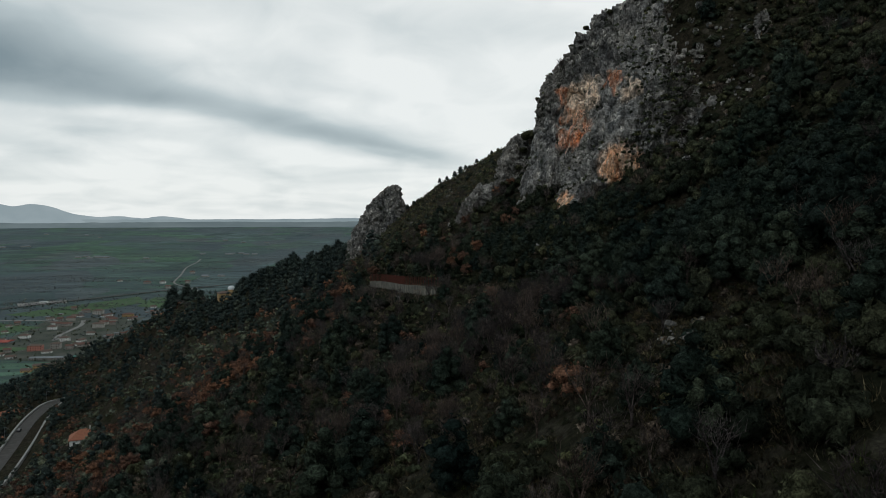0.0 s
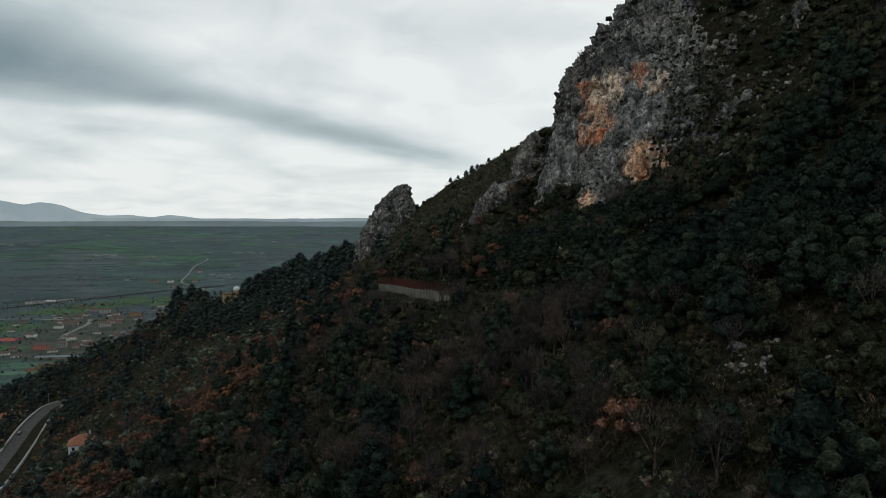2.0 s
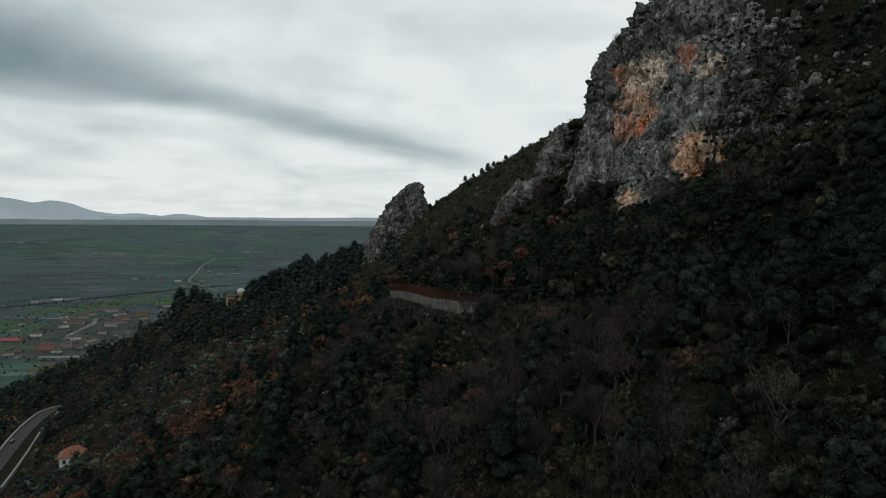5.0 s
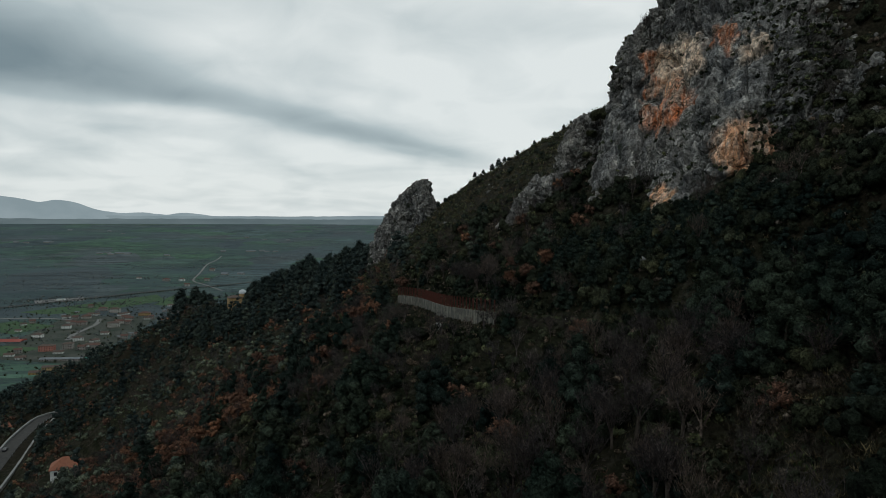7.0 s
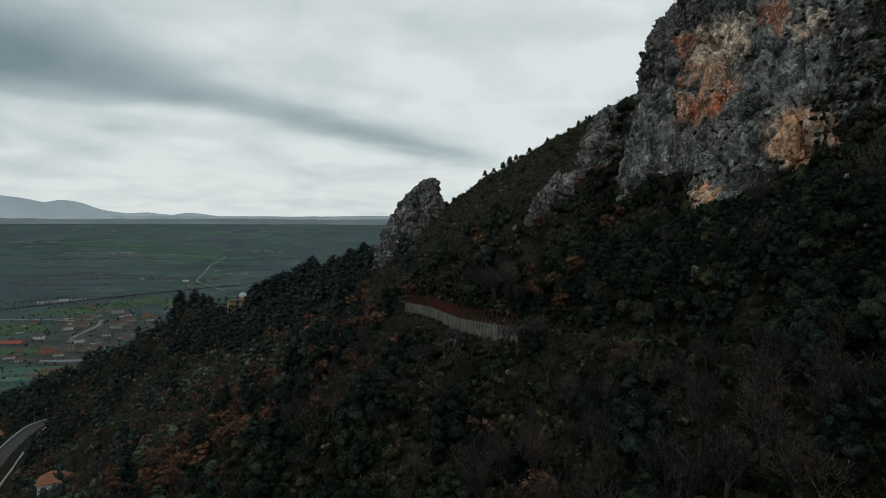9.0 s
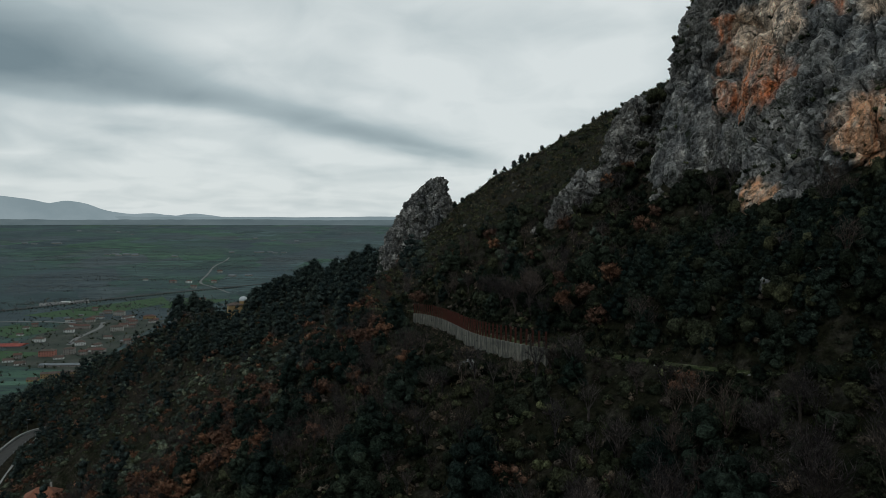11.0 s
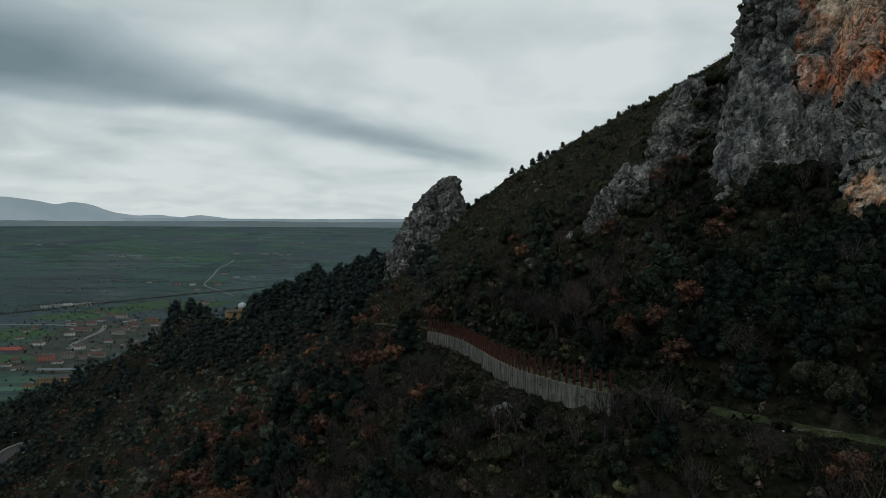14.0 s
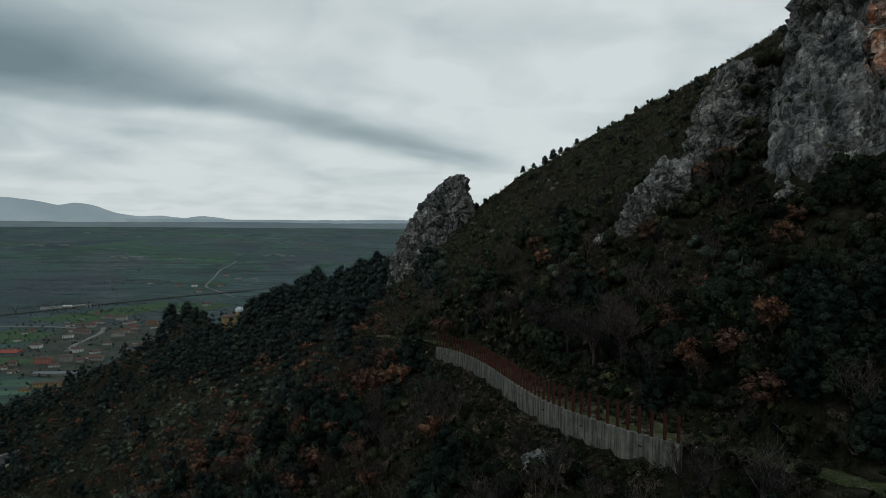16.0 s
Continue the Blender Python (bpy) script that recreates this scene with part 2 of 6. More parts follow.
# ---- materials ----
class Shader:
    """A small builder of node materials."""

    def __init__(self, name, rough=0.9, spec=0.2, metal=0.0):
        self.mat = bpy.data.materials.new(name)
        self.mat.use_nodes = True
        self.tree = self.mat.node_tree
        self.bsdf = self.tree.nodes["Principled BSDF"]
        self.bsdf.inputs["Roughness"].default_value = rough
        self.bsdf.inputs["Specular IOR Level"].default_value = spec
        self.bsdf.inputs["Metallic"].default_value = metal
        self.pos = self.tree.nodes.new("ShaderNodeNewGeometry").outputs["Position"]

    def link(self, a, b):
        if isinstance(a, (int, float)):
            b.default_value = a
        elif isinstance(a, tuple):
            b.default_value = (*a, 1) if len(a) == 3 and b.type == "RGBA" else a
        else:
            self.tree.links.new(a, b)

    def stretch(self, sx, sy, sz, src=None):
        n = self.tree.nodes.new("ShaderNodeVectorMath")
        n.operation = "MULTIPLY"
        self.link(src or self.pos, n.inputs[0])
        n.inputs[1].default_value = (sx, sy, sz)
        return n.outputs[0]

    def noise(self, scale, detail=4, rough=0.55, vec=None, distort=0.0):
        n = self.tree.nodes.new("ShaderNodeTexNoise")
        n.inputs["Scale"].default_value = scale
        n.inputs["Detail"].default_value = detail
        n.inputs["Roughness"].default_value = rough
        n.inputs["Distortion"].default_value = distort
        self.link(vec or self.pos, n.inputs["Vector"])
        return n.outputs["Fac"]

    def voronoi(self, scale, feature="F1", vec=None, metric="EUCLIDEAN"):
        n = self.tree.nodes.new("ShaderNodeTexVoronoi")
        n.feature, n.distance = feature, metric
        n.inputs["Scale"].default_value = scale
        self.link(vec or self.pos, n.inputs["Vector"])
        return n

    def ramp(self, fac, *stops):
        n = self.tree.nodes.new("ShaderNodeValToRGB")
        e = n.color_ramp.elements
        while len(e) < len(stops):
            e.new(0.5)
        for k, (p, c) in enumerate(stops):
            e[k].position = p
            e[k].color = (*c, 1) if isinstance(c, tuple) else (c, c, c, 1)
        self.link(fac, n.inputs[0])
        return n.outputs[0]

    def mix(self, fac, a, b, how="MIX"):
        n = self.tree.nodes.new("ShaderNodeMixRGB")
        n.blend_type = how
        self.link(fac, n.inputs[0])
        self.link(a, n.inputs[1])
        self.link(b, n.inputs[2])
        return n.outputs[0]

    def math(self, op, a, b=0.0):
        n = self.tree.nodes.new("ShaderNodeMath")
        n.operation = op
        self.link(a, n.inputs[0])
        self.link(b, n.inputs[1])
        return n.outputs[0]

    def ragged(self, scale, amount):
        """The position, shifted about unevenly."""
        w = self.tree.nodes.new("ShaderNodeTexNoise")
        w.inputs["Scale"].default_value = scale
        w.inputs["Detail"].default_value = 4
        self.link(self.pos, w.inputs["Vector"])
        k = self.tree.nodes.new("ShaderNodeVectorMath")
        k.operation = "MULTIPLY_ADD"
        self.link(w.outputs["Color"], k.inputs[0])
        k.inputs[1].default_value = (amount, amount, amount)
        self.link(self.pos, k.inputs[2])
        n = self.tree.nodes.new("ShaderNodeVectorMath")
        n.operation = "SUBTRACT"
        self.link(k.outputs[0], n.inputs[0])
        n.inputs[1].default_value = (amount / 2, amount / 2, amount / 2)
        return n.outputs[0]

    def blob(self, centre, size, soft=0.5, vec=None):
        """1 inside an ellipsoid of that half size, fading outwards."""
        n = self.tree.nodes.new("ShaderNodeVectorMath")
        n.operation = "SUBTRACT"
        self.link(vec or self.pos, n.inputs[0])
        n.inputs[1].default_value = centre
        v = self.stretch(1 / size[0], 1 / size[1], 1 / size[2], n.outputs[0])
        d = self.tree.nodes.new("ShaderNodeVectorMath")
        d.operation = "LENGTH"
        self.link(v, d.inputs[0])
        return self.ramp(d.outputs["Value"], (max(0.0, 1 - soft), 1.0), (1.0, 0.0))

    def colour(self, c):
        self.link(c, self.bsdf.inputs["Base Color"])
        return self

    def bump(self, height, strength=0.5, distance=0.1):
        n = self.tree.nodes.new("ShaderNodeBump")
        n.inputs["Strength"].default_value = strength
        n.inputs["Distance"].default_value = distance
        self.link(height, n.inputs["Height"])
        self.link(n.outputs[0], self.bsdf.inputs["Normal"])
        return self


def leaf_material(name, dark, light, scale=0.35, rough=0.8):
    """Foliage: each plant its own tone, drifting over the slope, with a leafy grain at two sizes, the finer one's dark
    spots painting in shade between leaves.
    """
    s = Shader(name, rough, 0.03)
    tone = s.tree.nodes.new("ShaderNodeAttribute")
    tone.attribute_name = "plant_tone"
    own = tone.outputs["Fac"]
    fac = s.math("ADD", s.math("MULTIPLY", s.noise(scale, 2), 0.6), s.math("MULTIPLY", own, 0.4))
    c = s.ramp(fac, (0.28, dark), (0.72, light))
    c = s.mix(1.0, c, s.ramp(s.math("FRACT", s.math("MULTIPLY", own, 7.31)), (0.0, (0.70, 0.74, 0.78)), (0.6, (1.0, 1.0, 0.97)), (1.0, (1.32, 1.22, 1.04))), "MULTIPLY")
    island = s.tree.nodes.new("ShaderNodeNewGeometry").outputs["Random Per Island"]
    c = s.mix(1.0, c, s.ramp(island, (0.0, 0.66), (1.0, 1.34)), "MULTIPLY")
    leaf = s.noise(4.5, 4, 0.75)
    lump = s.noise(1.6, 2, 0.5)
    # the ramp's dark end stands for shaded gaps among the leaves
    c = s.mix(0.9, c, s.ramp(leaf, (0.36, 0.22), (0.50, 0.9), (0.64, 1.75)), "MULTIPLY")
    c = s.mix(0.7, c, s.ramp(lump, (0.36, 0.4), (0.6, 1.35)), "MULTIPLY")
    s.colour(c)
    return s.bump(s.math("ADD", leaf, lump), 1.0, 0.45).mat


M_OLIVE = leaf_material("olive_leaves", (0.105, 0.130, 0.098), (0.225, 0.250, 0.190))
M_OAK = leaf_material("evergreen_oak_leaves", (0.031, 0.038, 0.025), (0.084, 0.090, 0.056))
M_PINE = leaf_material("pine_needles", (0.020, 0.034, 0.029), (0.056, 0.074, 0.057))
# pine and oak again, paled: distance haze painted into their colours
M_PINE_HAZED = leaf_material("hazed_pine_needles", (0.034, 0.050, 0.048), (0.082, 0.102, 0.090))
M_OAK_HAZED = leaf_material("hazed_oak_leaves", (0.046, 0.056, 0.045), (0.106, 0.116, 0.084))
# the oak darkened, shade of bank and thicket put into its leaf colour
M_OAK_SHADED = leaf_material("shaded_oak_leaves", (0.015, 0.021, 0.014), (0.045, 0.054, 0.035))
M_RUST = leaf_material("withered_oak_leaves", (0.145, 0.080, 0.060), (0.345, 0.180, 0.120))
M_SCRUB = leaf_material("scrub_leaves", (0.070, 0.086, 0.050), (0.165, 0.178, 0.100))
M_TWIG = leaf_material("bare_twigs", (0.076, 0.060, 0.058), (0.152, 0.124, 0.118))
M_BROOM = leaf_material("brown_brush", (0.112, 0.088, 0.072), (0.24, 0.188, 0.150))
# leafless trees greyed and lifted, haze over the plain painted into their colour
M_BELT = leaf_material("hazed_poplars", (0.125, 0.136, 0.142), (0.195, 0.194, 0.190), 0.02)
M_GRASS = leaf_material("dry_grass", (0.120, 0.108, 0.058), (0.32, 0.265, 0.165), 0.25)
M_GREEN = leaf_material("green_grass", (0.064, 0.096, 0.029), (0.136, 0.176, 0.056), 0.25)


def bark():
    s = Shader("bark", 0.95, 0.1)
    n = s.noise(6, 4, 0.6, s.stretch(1, 1, 0.25))
    s.colour(s.ramp(n, (0.3, (0.035, 0.028, 0.023)), (0.7, (0.10, 0.082, 0.066))))
    return s.bump(n, 0.6, 0.03).mat


M_BARK = bark()


def rock_material(name, stains=(), earth=()):
    """Grey limestone with pale broken faces, dark water streaks, lichen and, in places, iron-red stains or thin soil."""
    s = Shader(name, 0.93, 0.12)
    big = s.noise(0.07, 4, 0.55)
    mid = s.noise(0.30, 7, 0.65, s.stretch(1, 1, 0.55), 0.3)
    grain = s.noise(1.7, 7, 0.72)
    c = s.ramp(mid, (0.32, (0.055, 0.055, 0.056)), (0.44, (0.140, 0.137, 0.134)), (0.56, (0.255, 0.244, 0.230)), (0.68, (0.50, 0.468, 0.42)))
    c = s.mix(s.ramp(big, (0.40, 0.0), (0.62, 0.5)), c, (0.28, 0.255, 0.225))
    uneven = s.ragged(0.19, 8.5)
    for centre, size, strength, tint in stains:
        m = s.blob(centre, size, 0.28, uneven)
        patch = s.noise(0.17, 5, 0.62, s.stretch(1.3, 1.3, 0.45), 0.6)
        f = s.math("MULTIPLY", m, s.ramp(patch, (0.30, 0.35 * strength), (0.45, strength)))
        shade = s.mix(s.ramp(s.noise(0.4, 6, 0.65, s.stretch(1.5, 1.5, 0.3)), (0.42, 0.0), (0.62, 0.9)), tint, (0.58, 0.46, 0.36))
        c = s.mix(f, c, shade)
    streak = s.noise(0.55, 6, 0.6, s.stretch(1, 1, 0.06))
    c = s.mix(s.ramp(streak, (0.54, 0.0), (0.68, 0.65)), c, (0.075, 0.080, 0.083))
    # broken pieces: each with its own tone, thin open cracks between them in places
    piece = s.stretch(1, 1, 0.6, s.ragged(0.4, 2.4))
    tone = s.tree.nodes.new("ShaderNodeSeparateColor")
    s.link(s.voronoi(0.9, "F1", piece).outputs["Color"], tone.inputs[0])
    c = s.mix(0.75, c, s.ramp(tone.outputs[0], (0.0, 0.4), (1.0, 1.75)), "MULTIPLY")
    edge = s.voronoi(0.9, "DISTANCE_TO_EDGE", piece).outputs["Distance"]
    broken = s.ramp(s.noise(0.13, 4, 0.6), (0.46, 0.0), (0.60, 0.8))
    c = s.mix(s.math("MULTIPLY", s.ramp(edge, (0.0, 0.95), (0.07, 0.0)), broken), c, (0.025, 0.026, 0.025))
    wide_piece = s.stretch(1, 1, 0.5, s.ragged(0.22, 4.0))
    joint = s.voronoi(0.33, "DISTANCE_TO_EDGE", wide_piece).outputs["Distance"]
    c = s.mix(s.math("MULTIPLY", s.ramp(joint, (0.0, 0.95), (0.035, 0.0)), s.ramp(s.noise(0.21, 3), (0.46, 0.0), (0.60, 0.9))), c, (0.022, 0.023, 0.022))
    c = s.mix(0.85, c, s.ramp(grain, (0.36, 0.32), (0.5, 1.0), (0.64, 1.65)), "MULTIPLY")
    moss = s.noise(0.33, 7, 0.72)
    c = s.mix(s.ramp(moss, (0.57, 0.0), (0.62, 0.85)), c, (0.038, 0.044, 0.027))
    for centre, size, tint in earth:
        m = s.math("MULTIPLY", s.blob(centre, size, 0.3, uneven), s.ramp(s.noise(0.5, 6, 0.7), (0.40, 1.0), (0.58, 0.35)))
        c = s.mix(m, c, tint)
    s.colour(c)
    h = s.math("ADD", s.math("MULTIPLY", grain, 0.7), s.math("MULTIPLY", s.ramp(edge, (0.0, 0.0), (0.14, 1.0)), 0.3))
    return s.bump(h, 0.9, 0.5).mat


RED, OCHRE, PALE = (0.56, 0.185, 0.08), (0.72, 0.36, 0.19), (0.72, 0.53, 0.39)
CLIFF_STAINS = [
    ((41.5, 184, 34), (6.5, 11, 8.5), 0.95, PALE), ((39.5, 181, 24.5), (6.5, 11.5, 7), 1.0, RED), ((37.5, 190.5, 31), (2.8, 4, 12), 0.95, RED), ((40, 186, 30), (5, 6, 4.5), 0.8, OCHRE),
    ((46.5, 157.5, 11.5), (6.0, 8.5, 8.5), 0.85, OCHRE), ((34.5, 166, 4), (3.5, 4, 5), 0.95, OCHRE),
    ((48.6, 173, 41), (2.4, 9, 9), 0.9, RED), ((51, 164.5, 35), (3.4, 5, 6), 0.85, PALE)]
M_CLIFF = rock_material("stained_limestone", CLIFF_STAINS, [((72, 158, 24), (18, 14, 20), (0.045, 0.040, 0.030))])
M_ROCK = rock_material("grey_limestone")


def ground_material():
    s = Shader("hillside_soil", 0.97, 0.05)
    big = s.noise(0.035, 5, 0.6)
    mid = s.noise(0.3, 5, 0.65)
    grain = s.noise(2.5, 5, 0.7)
    c = s.ramp(mid, (0.32, (0.016, 0.019, 0.010)), (0.5, (0.029, 0.028, 0.016)), (0.70, (0.078, 0.069, 0.054)))
    c = s.mix(s.ramp(big, (0.45, 0.0), (0.62, 0.7)), c, (0.036, 0.028, 0.020))
    fine = s.noise(1.1, 6, 0.75)
    c = s.mix(0.85, c, s.ramp(fine, (0.36, 0.3), (0.52, 1.0), (0.66, 1.9)), "MULTIPLY")
    c = s.mix(s.ramp(grain, (0.66, 0.0), (0.74, 0.6)), c, (0.16, 0.15, 0.135))
    # the farmed plain: plots of pasture, ploughed earth, orchard and winter stubble, greyed blue by painted haze
    plot = s.voronoi(0.0062, "F1", s.stretch(1.0, 0.55, 0.0, s.ragged(0.004, 60.0)), "MANHATTAN")
    pr = s.tree.nodes.new("ShaderNodeSeparateColor")
    s.link(plot.outputs["Color"], pr.inputs[0])
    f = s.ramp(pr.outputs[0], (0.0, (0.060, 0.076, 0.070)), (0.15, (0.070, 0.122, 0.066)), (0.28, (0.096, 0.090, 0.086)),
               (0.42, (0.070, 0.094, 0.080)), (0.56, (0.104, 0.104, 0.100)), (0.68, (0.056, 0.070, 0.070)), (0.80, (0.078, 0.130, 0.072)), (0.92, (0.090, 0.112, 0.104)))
    plot2 = s.voronoi(0.021, "F1", s.stretch(0.5, 1.0, 0.0), "MANHATTAN")
    pr2 = s.tree.nodes.new("ShaderNodeSeparateColor")
    s.link(plot2.outputs["Color"], pr2.inputs[0])
    f = s.mix(0.55, f, s.ramp(pr2.outputs[1], (0.0, 0.55), (1.0, 1.5)), "MULTIPLY")
    rows = s.noise(0.06, 4, 0.65, s.stretch(0.22, 1.0, 0.0))
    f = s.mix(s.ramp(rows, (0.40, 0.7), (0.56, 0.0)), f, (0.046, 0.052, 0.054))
    speck = s.noise(0.04, 6, 0.8)
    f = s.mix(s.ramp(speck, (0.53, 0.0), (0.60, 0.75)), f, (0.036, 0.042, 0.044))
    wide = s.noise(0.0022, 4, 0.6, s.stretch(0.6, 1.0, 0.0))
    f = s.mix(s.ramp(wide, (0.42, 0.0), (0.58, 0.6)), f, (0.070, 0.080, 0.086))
    # raises blue and green most: haze over the plain, put into the colour
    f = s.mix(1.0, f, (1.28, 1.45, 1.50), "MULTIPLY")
    z = s.tree.nodes.new("ShaderNodeSeparateXYZ")
    s.link(s.pos, z.inputs[0])
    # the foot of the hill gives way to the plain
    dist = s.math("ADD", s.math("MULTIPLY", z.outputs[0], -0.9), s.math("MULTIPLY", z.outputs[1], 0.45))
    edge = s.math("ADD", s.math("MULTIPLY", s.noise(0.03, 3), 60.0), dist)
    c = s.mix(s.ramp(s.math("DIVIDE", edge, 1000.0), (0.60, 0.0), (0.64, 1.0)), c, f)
    s.colour(c)
    return s.bump(s.math("ADD", grain, fine), 1.0, 0.5).mat


def concrete():
    s = Shader("weathered_concrete", 0.9, 0.2)
    n = s.noise(0.8, 6, 0.65)
    streak = s.noise(2.6, 6, 0.7, s.stretch(1, 1, 0.07))
    boards = s.noise(3.0, 2, 0.5, s.stretch(0.05, 0.05, 1.6))
    c = s.ramp(n, (0.3, (0.10, 0.093, 0.078)), (0.7, (0.37, 0.335, 0.27)))
    c = s.mix(s.ramp(streak, (0.42, 0.0), (0.58, 0.9)), c, (0.050, 0.050, 0.046))
    c = s.mix(s.ramp(boards, (0.4, 0.25), (0.6, 0.0)), c, (0.12, 0.12, 0.11))
    s.colour(c)
    return s.bump(s.math("ADD", s.noise(12, 4), boards), 0.4, 0.03).mat


def plain_mat(name, dark, light, scale=1.0, rough=0.85, spec=0.2, metal=0.0):
    s = Shader(name, rough, spec, metal)
    n = s.noise(scale, 5, 0.6)
    s.colour(s.ramp(n, (0.3, dark), (0.7, light)))
    return s.bump(s.noise(scale * 8, 3), 0.25, 0.02).mat


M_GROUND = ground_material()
M_CONCRETE = concrete()
M_RUSTIRON = plain_mat("rusty_red_steel", (0.052, 0.018, 0.013), (0.125, 0.037, 0.025), 3.0, 0.8, 0.3)


def track_material():
    """A grassed track: green middle and verges, two stony ruts worn by wheels, loose pale stones."""
    s = Shader("grassy_stony_track", 0.95, 0.1)
    n = s.noise(0.5, 5, 0.65)
    f = s.noise(3.0, 5, 0.7)
    c = s.ramp(n, (0.35, (0.038, 0.050, 0.018)), (0.52, (0.074, 0.084, 0.035)), (0.66, (0.18, 0.165, 0.12)))
    c = s.mix(0.8, c, s.ramp(f, (0.36, 0.4), (0.5, 1.0), (0.66, 1.6)), "MULTIPLY")
    c = s.mix(s.ramp(s.noise(6.0, 2, 0.5), (0.66, 0.0), (0.70, 0.8)), c, (0.30, 0.28, 0.24))
    s.colour(c)
    return s.bump(f, 1.0, 0.15).mat


M_TRACK = track_material()
M_ASPHALT = plain_mat("worn_asphalt", (0.062, 0.057, 0.053), (0.105, 0.096, 0.088), 0.5, 0.9)
M_KERB = plain_mat("pale_concrete", (0.25, 0.24, 0.225), (0.40, 0.385, 0.36), 0.8)
M_TILE = plain_mat("clay_roof_tiles", (0.120, 0.068, 0.055), (0.180, 0.098, 0.078), 1.2)
M_TILE_NEW = plain_mat("new_clay_tiles", (0.27, 0.105, 0.065), (0.37, 0.155, 0.095), 1.2)
M_TILE_OLD = plain_mat("old_roof_tiles", (0.095, 0.070, 0.060), (0.18, 0.125, 0.10), 0.9)
M_REDROOF = plain_mat("red_metal_roof", (0.30, 0.055, 0.04), (0.40, 0.09, 0.06), 0.3, 0.6)
M_GREYROOF = plain_mat("grey_sheet_roof", (0.14, 0.155, 0.165), (0.25, 0.265, 0.275), 0.2, 0.6)
M_TEAL = plain_mat("teal_sheet_roof", (0.04, 0.17, 0.15), (0.06, 0.23, 0.20), 0.2, 0.6)
M_WHITE = plain_mat("white_render", (0.62, 0.62, 0.60), (0.80, 0.80, 0.77), 0.5)
M_CREAM = plain_mat("cream_render", (0.32, 0.305, 0.275), (0.46, 0.44, 0.395), 0.5)
M_PINK = plain_mat("pink_render", (0.42, 0.17, 0.13), (0.52, 0.23, 0.18), 0.5)
M_YELLOW = plain_mat("ochre_render", (0.34, 0.23, 0.11), (0.44, 0.30, 0.15), 0.5)
M_GREYWALL = plain_mat("grey_render", (0.24, 0.22, 0.20), (0.36, 0.33, 0.30), 0.5)
M_PANE = plain_mat("dark_panes", (0.018, 0.02, 0.022), (0.03, 0.033, 0.036), 1.0, 0.2, 0.5)
M_SHUTTER = plain_mat("brown_shutters", (0.07, 0.045, 0.03), (0.11, 0.07, 0.05), 1.0)
M_PASTURE = plain_mat("green_pasture", (0.044, 0.088, 0.036), (0.064, 0.118, 0.048), 0.03)
M_GRAVEL = plain_mat("pale_gravel", (0.19, 0.18, 0.17), (0.27, 0.26, 0.245), 0.1)
M_DOME = plain_mat("pale_lead_sheet", (0.55, 0.57, 0.58), (0.72, 0.74, 0.75), 0.6, 0.5)
M_CAR = plain_mat("dark_car_paint", (0.015, 0.017, 0.02), (0.02, 0.022, 0.026), 1.0, 0.25, 0.5)
M_TYRE = plain_mat("black_rubber", (0.012, 0.012, 0.012), (0.02, 0.02, 0.02), 4.0)
M_STEEL = plain_mat("galvanised_steel", (0.22, 0.23, 0.23), (0.34, 0.35, 0.35), 3.0, 0.5, 0.5, 0.6)


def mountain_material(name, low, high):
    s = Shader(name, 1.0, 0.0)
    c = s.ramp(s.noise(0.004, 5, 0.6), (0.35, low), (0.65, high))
    # haze is painted in: the backdrop glows in its own blue-grey
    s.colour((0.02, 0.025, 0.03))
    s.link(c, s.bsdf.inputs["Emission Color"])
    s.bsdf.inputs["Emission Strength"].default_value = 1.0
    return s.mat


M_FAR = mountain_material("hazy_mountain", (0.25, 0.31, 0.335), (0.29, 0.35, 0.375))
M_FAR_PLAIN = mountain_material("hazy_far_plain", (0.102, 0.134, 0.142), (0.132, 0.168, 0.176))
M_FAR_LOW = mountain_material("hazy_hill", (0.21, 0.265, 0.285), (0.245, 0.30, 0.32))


# ---- mesh helpers ----
def mesh_object(name, verts, faces, material, parent=None, smooth=False, normals=None, tone=None):
    """An object from arrays: verts (n, 3), faces (m, 3) or (m, 4); foliage brings its rounded normals and a tone for each plant."""
    verts, faces = np.asarray(verts, np.float32), np.asarray(faces, np.int32)
    me = bpy.data.meshes.new(name)
    m, k = faces.shape
    me.vertices.add(len(verts))
    me.vertices.foreach_set("co", verts.ravel())
    me.loops.add(m * k)
    me.loops.foreach_set("vertex_index", faces.ravel())
    me.polygons.add(m)
    me.polygons.foreach_set("loop_start", np.arange(0, m * k, k, dtype=np.int32))
    me.polygons.foreach_set("loop_total", np.full(m, k, np.int32))
    me.polygons.foreach_set("use_smooth", np.full(m, smooth))
    me.update(calc_edges=True)
    if normals is not None:
        me.attributes.new("custom_normal", "FLOAT_VECTOR", "POINT").data.foreach_set("vector", np.asarray(normals, np.float32).ravel())
    if tone is not None:
        me.attributes.new("plant_tone", "FLOAT", "POINT").data.foreach_set("value", np.asarray(tone, np.float32))
    me.materials.append(material)
    ob = new(name, me)
    ob.parent = parent
    return ob


def sheet(name, grid, material, parent=None, smooth=False, flip=False):
    """An object from a grid of points (rows, columns, 3)."""
    r, c = grid.shape[:2]
    i = np.arange(r * c).reshape(r, c)
    a, b, d, e = i[:-1, :-1], i[:-1, 1:], i[1:, 1:], i[1:, :-1]
    f = np.stack([a, b, d, e] if not flip else [a, e, d, b], -1).reshape(-1, 4)
    return mesh_object(name, grid.reshape(-1, 3), f, material, parent, smooth)


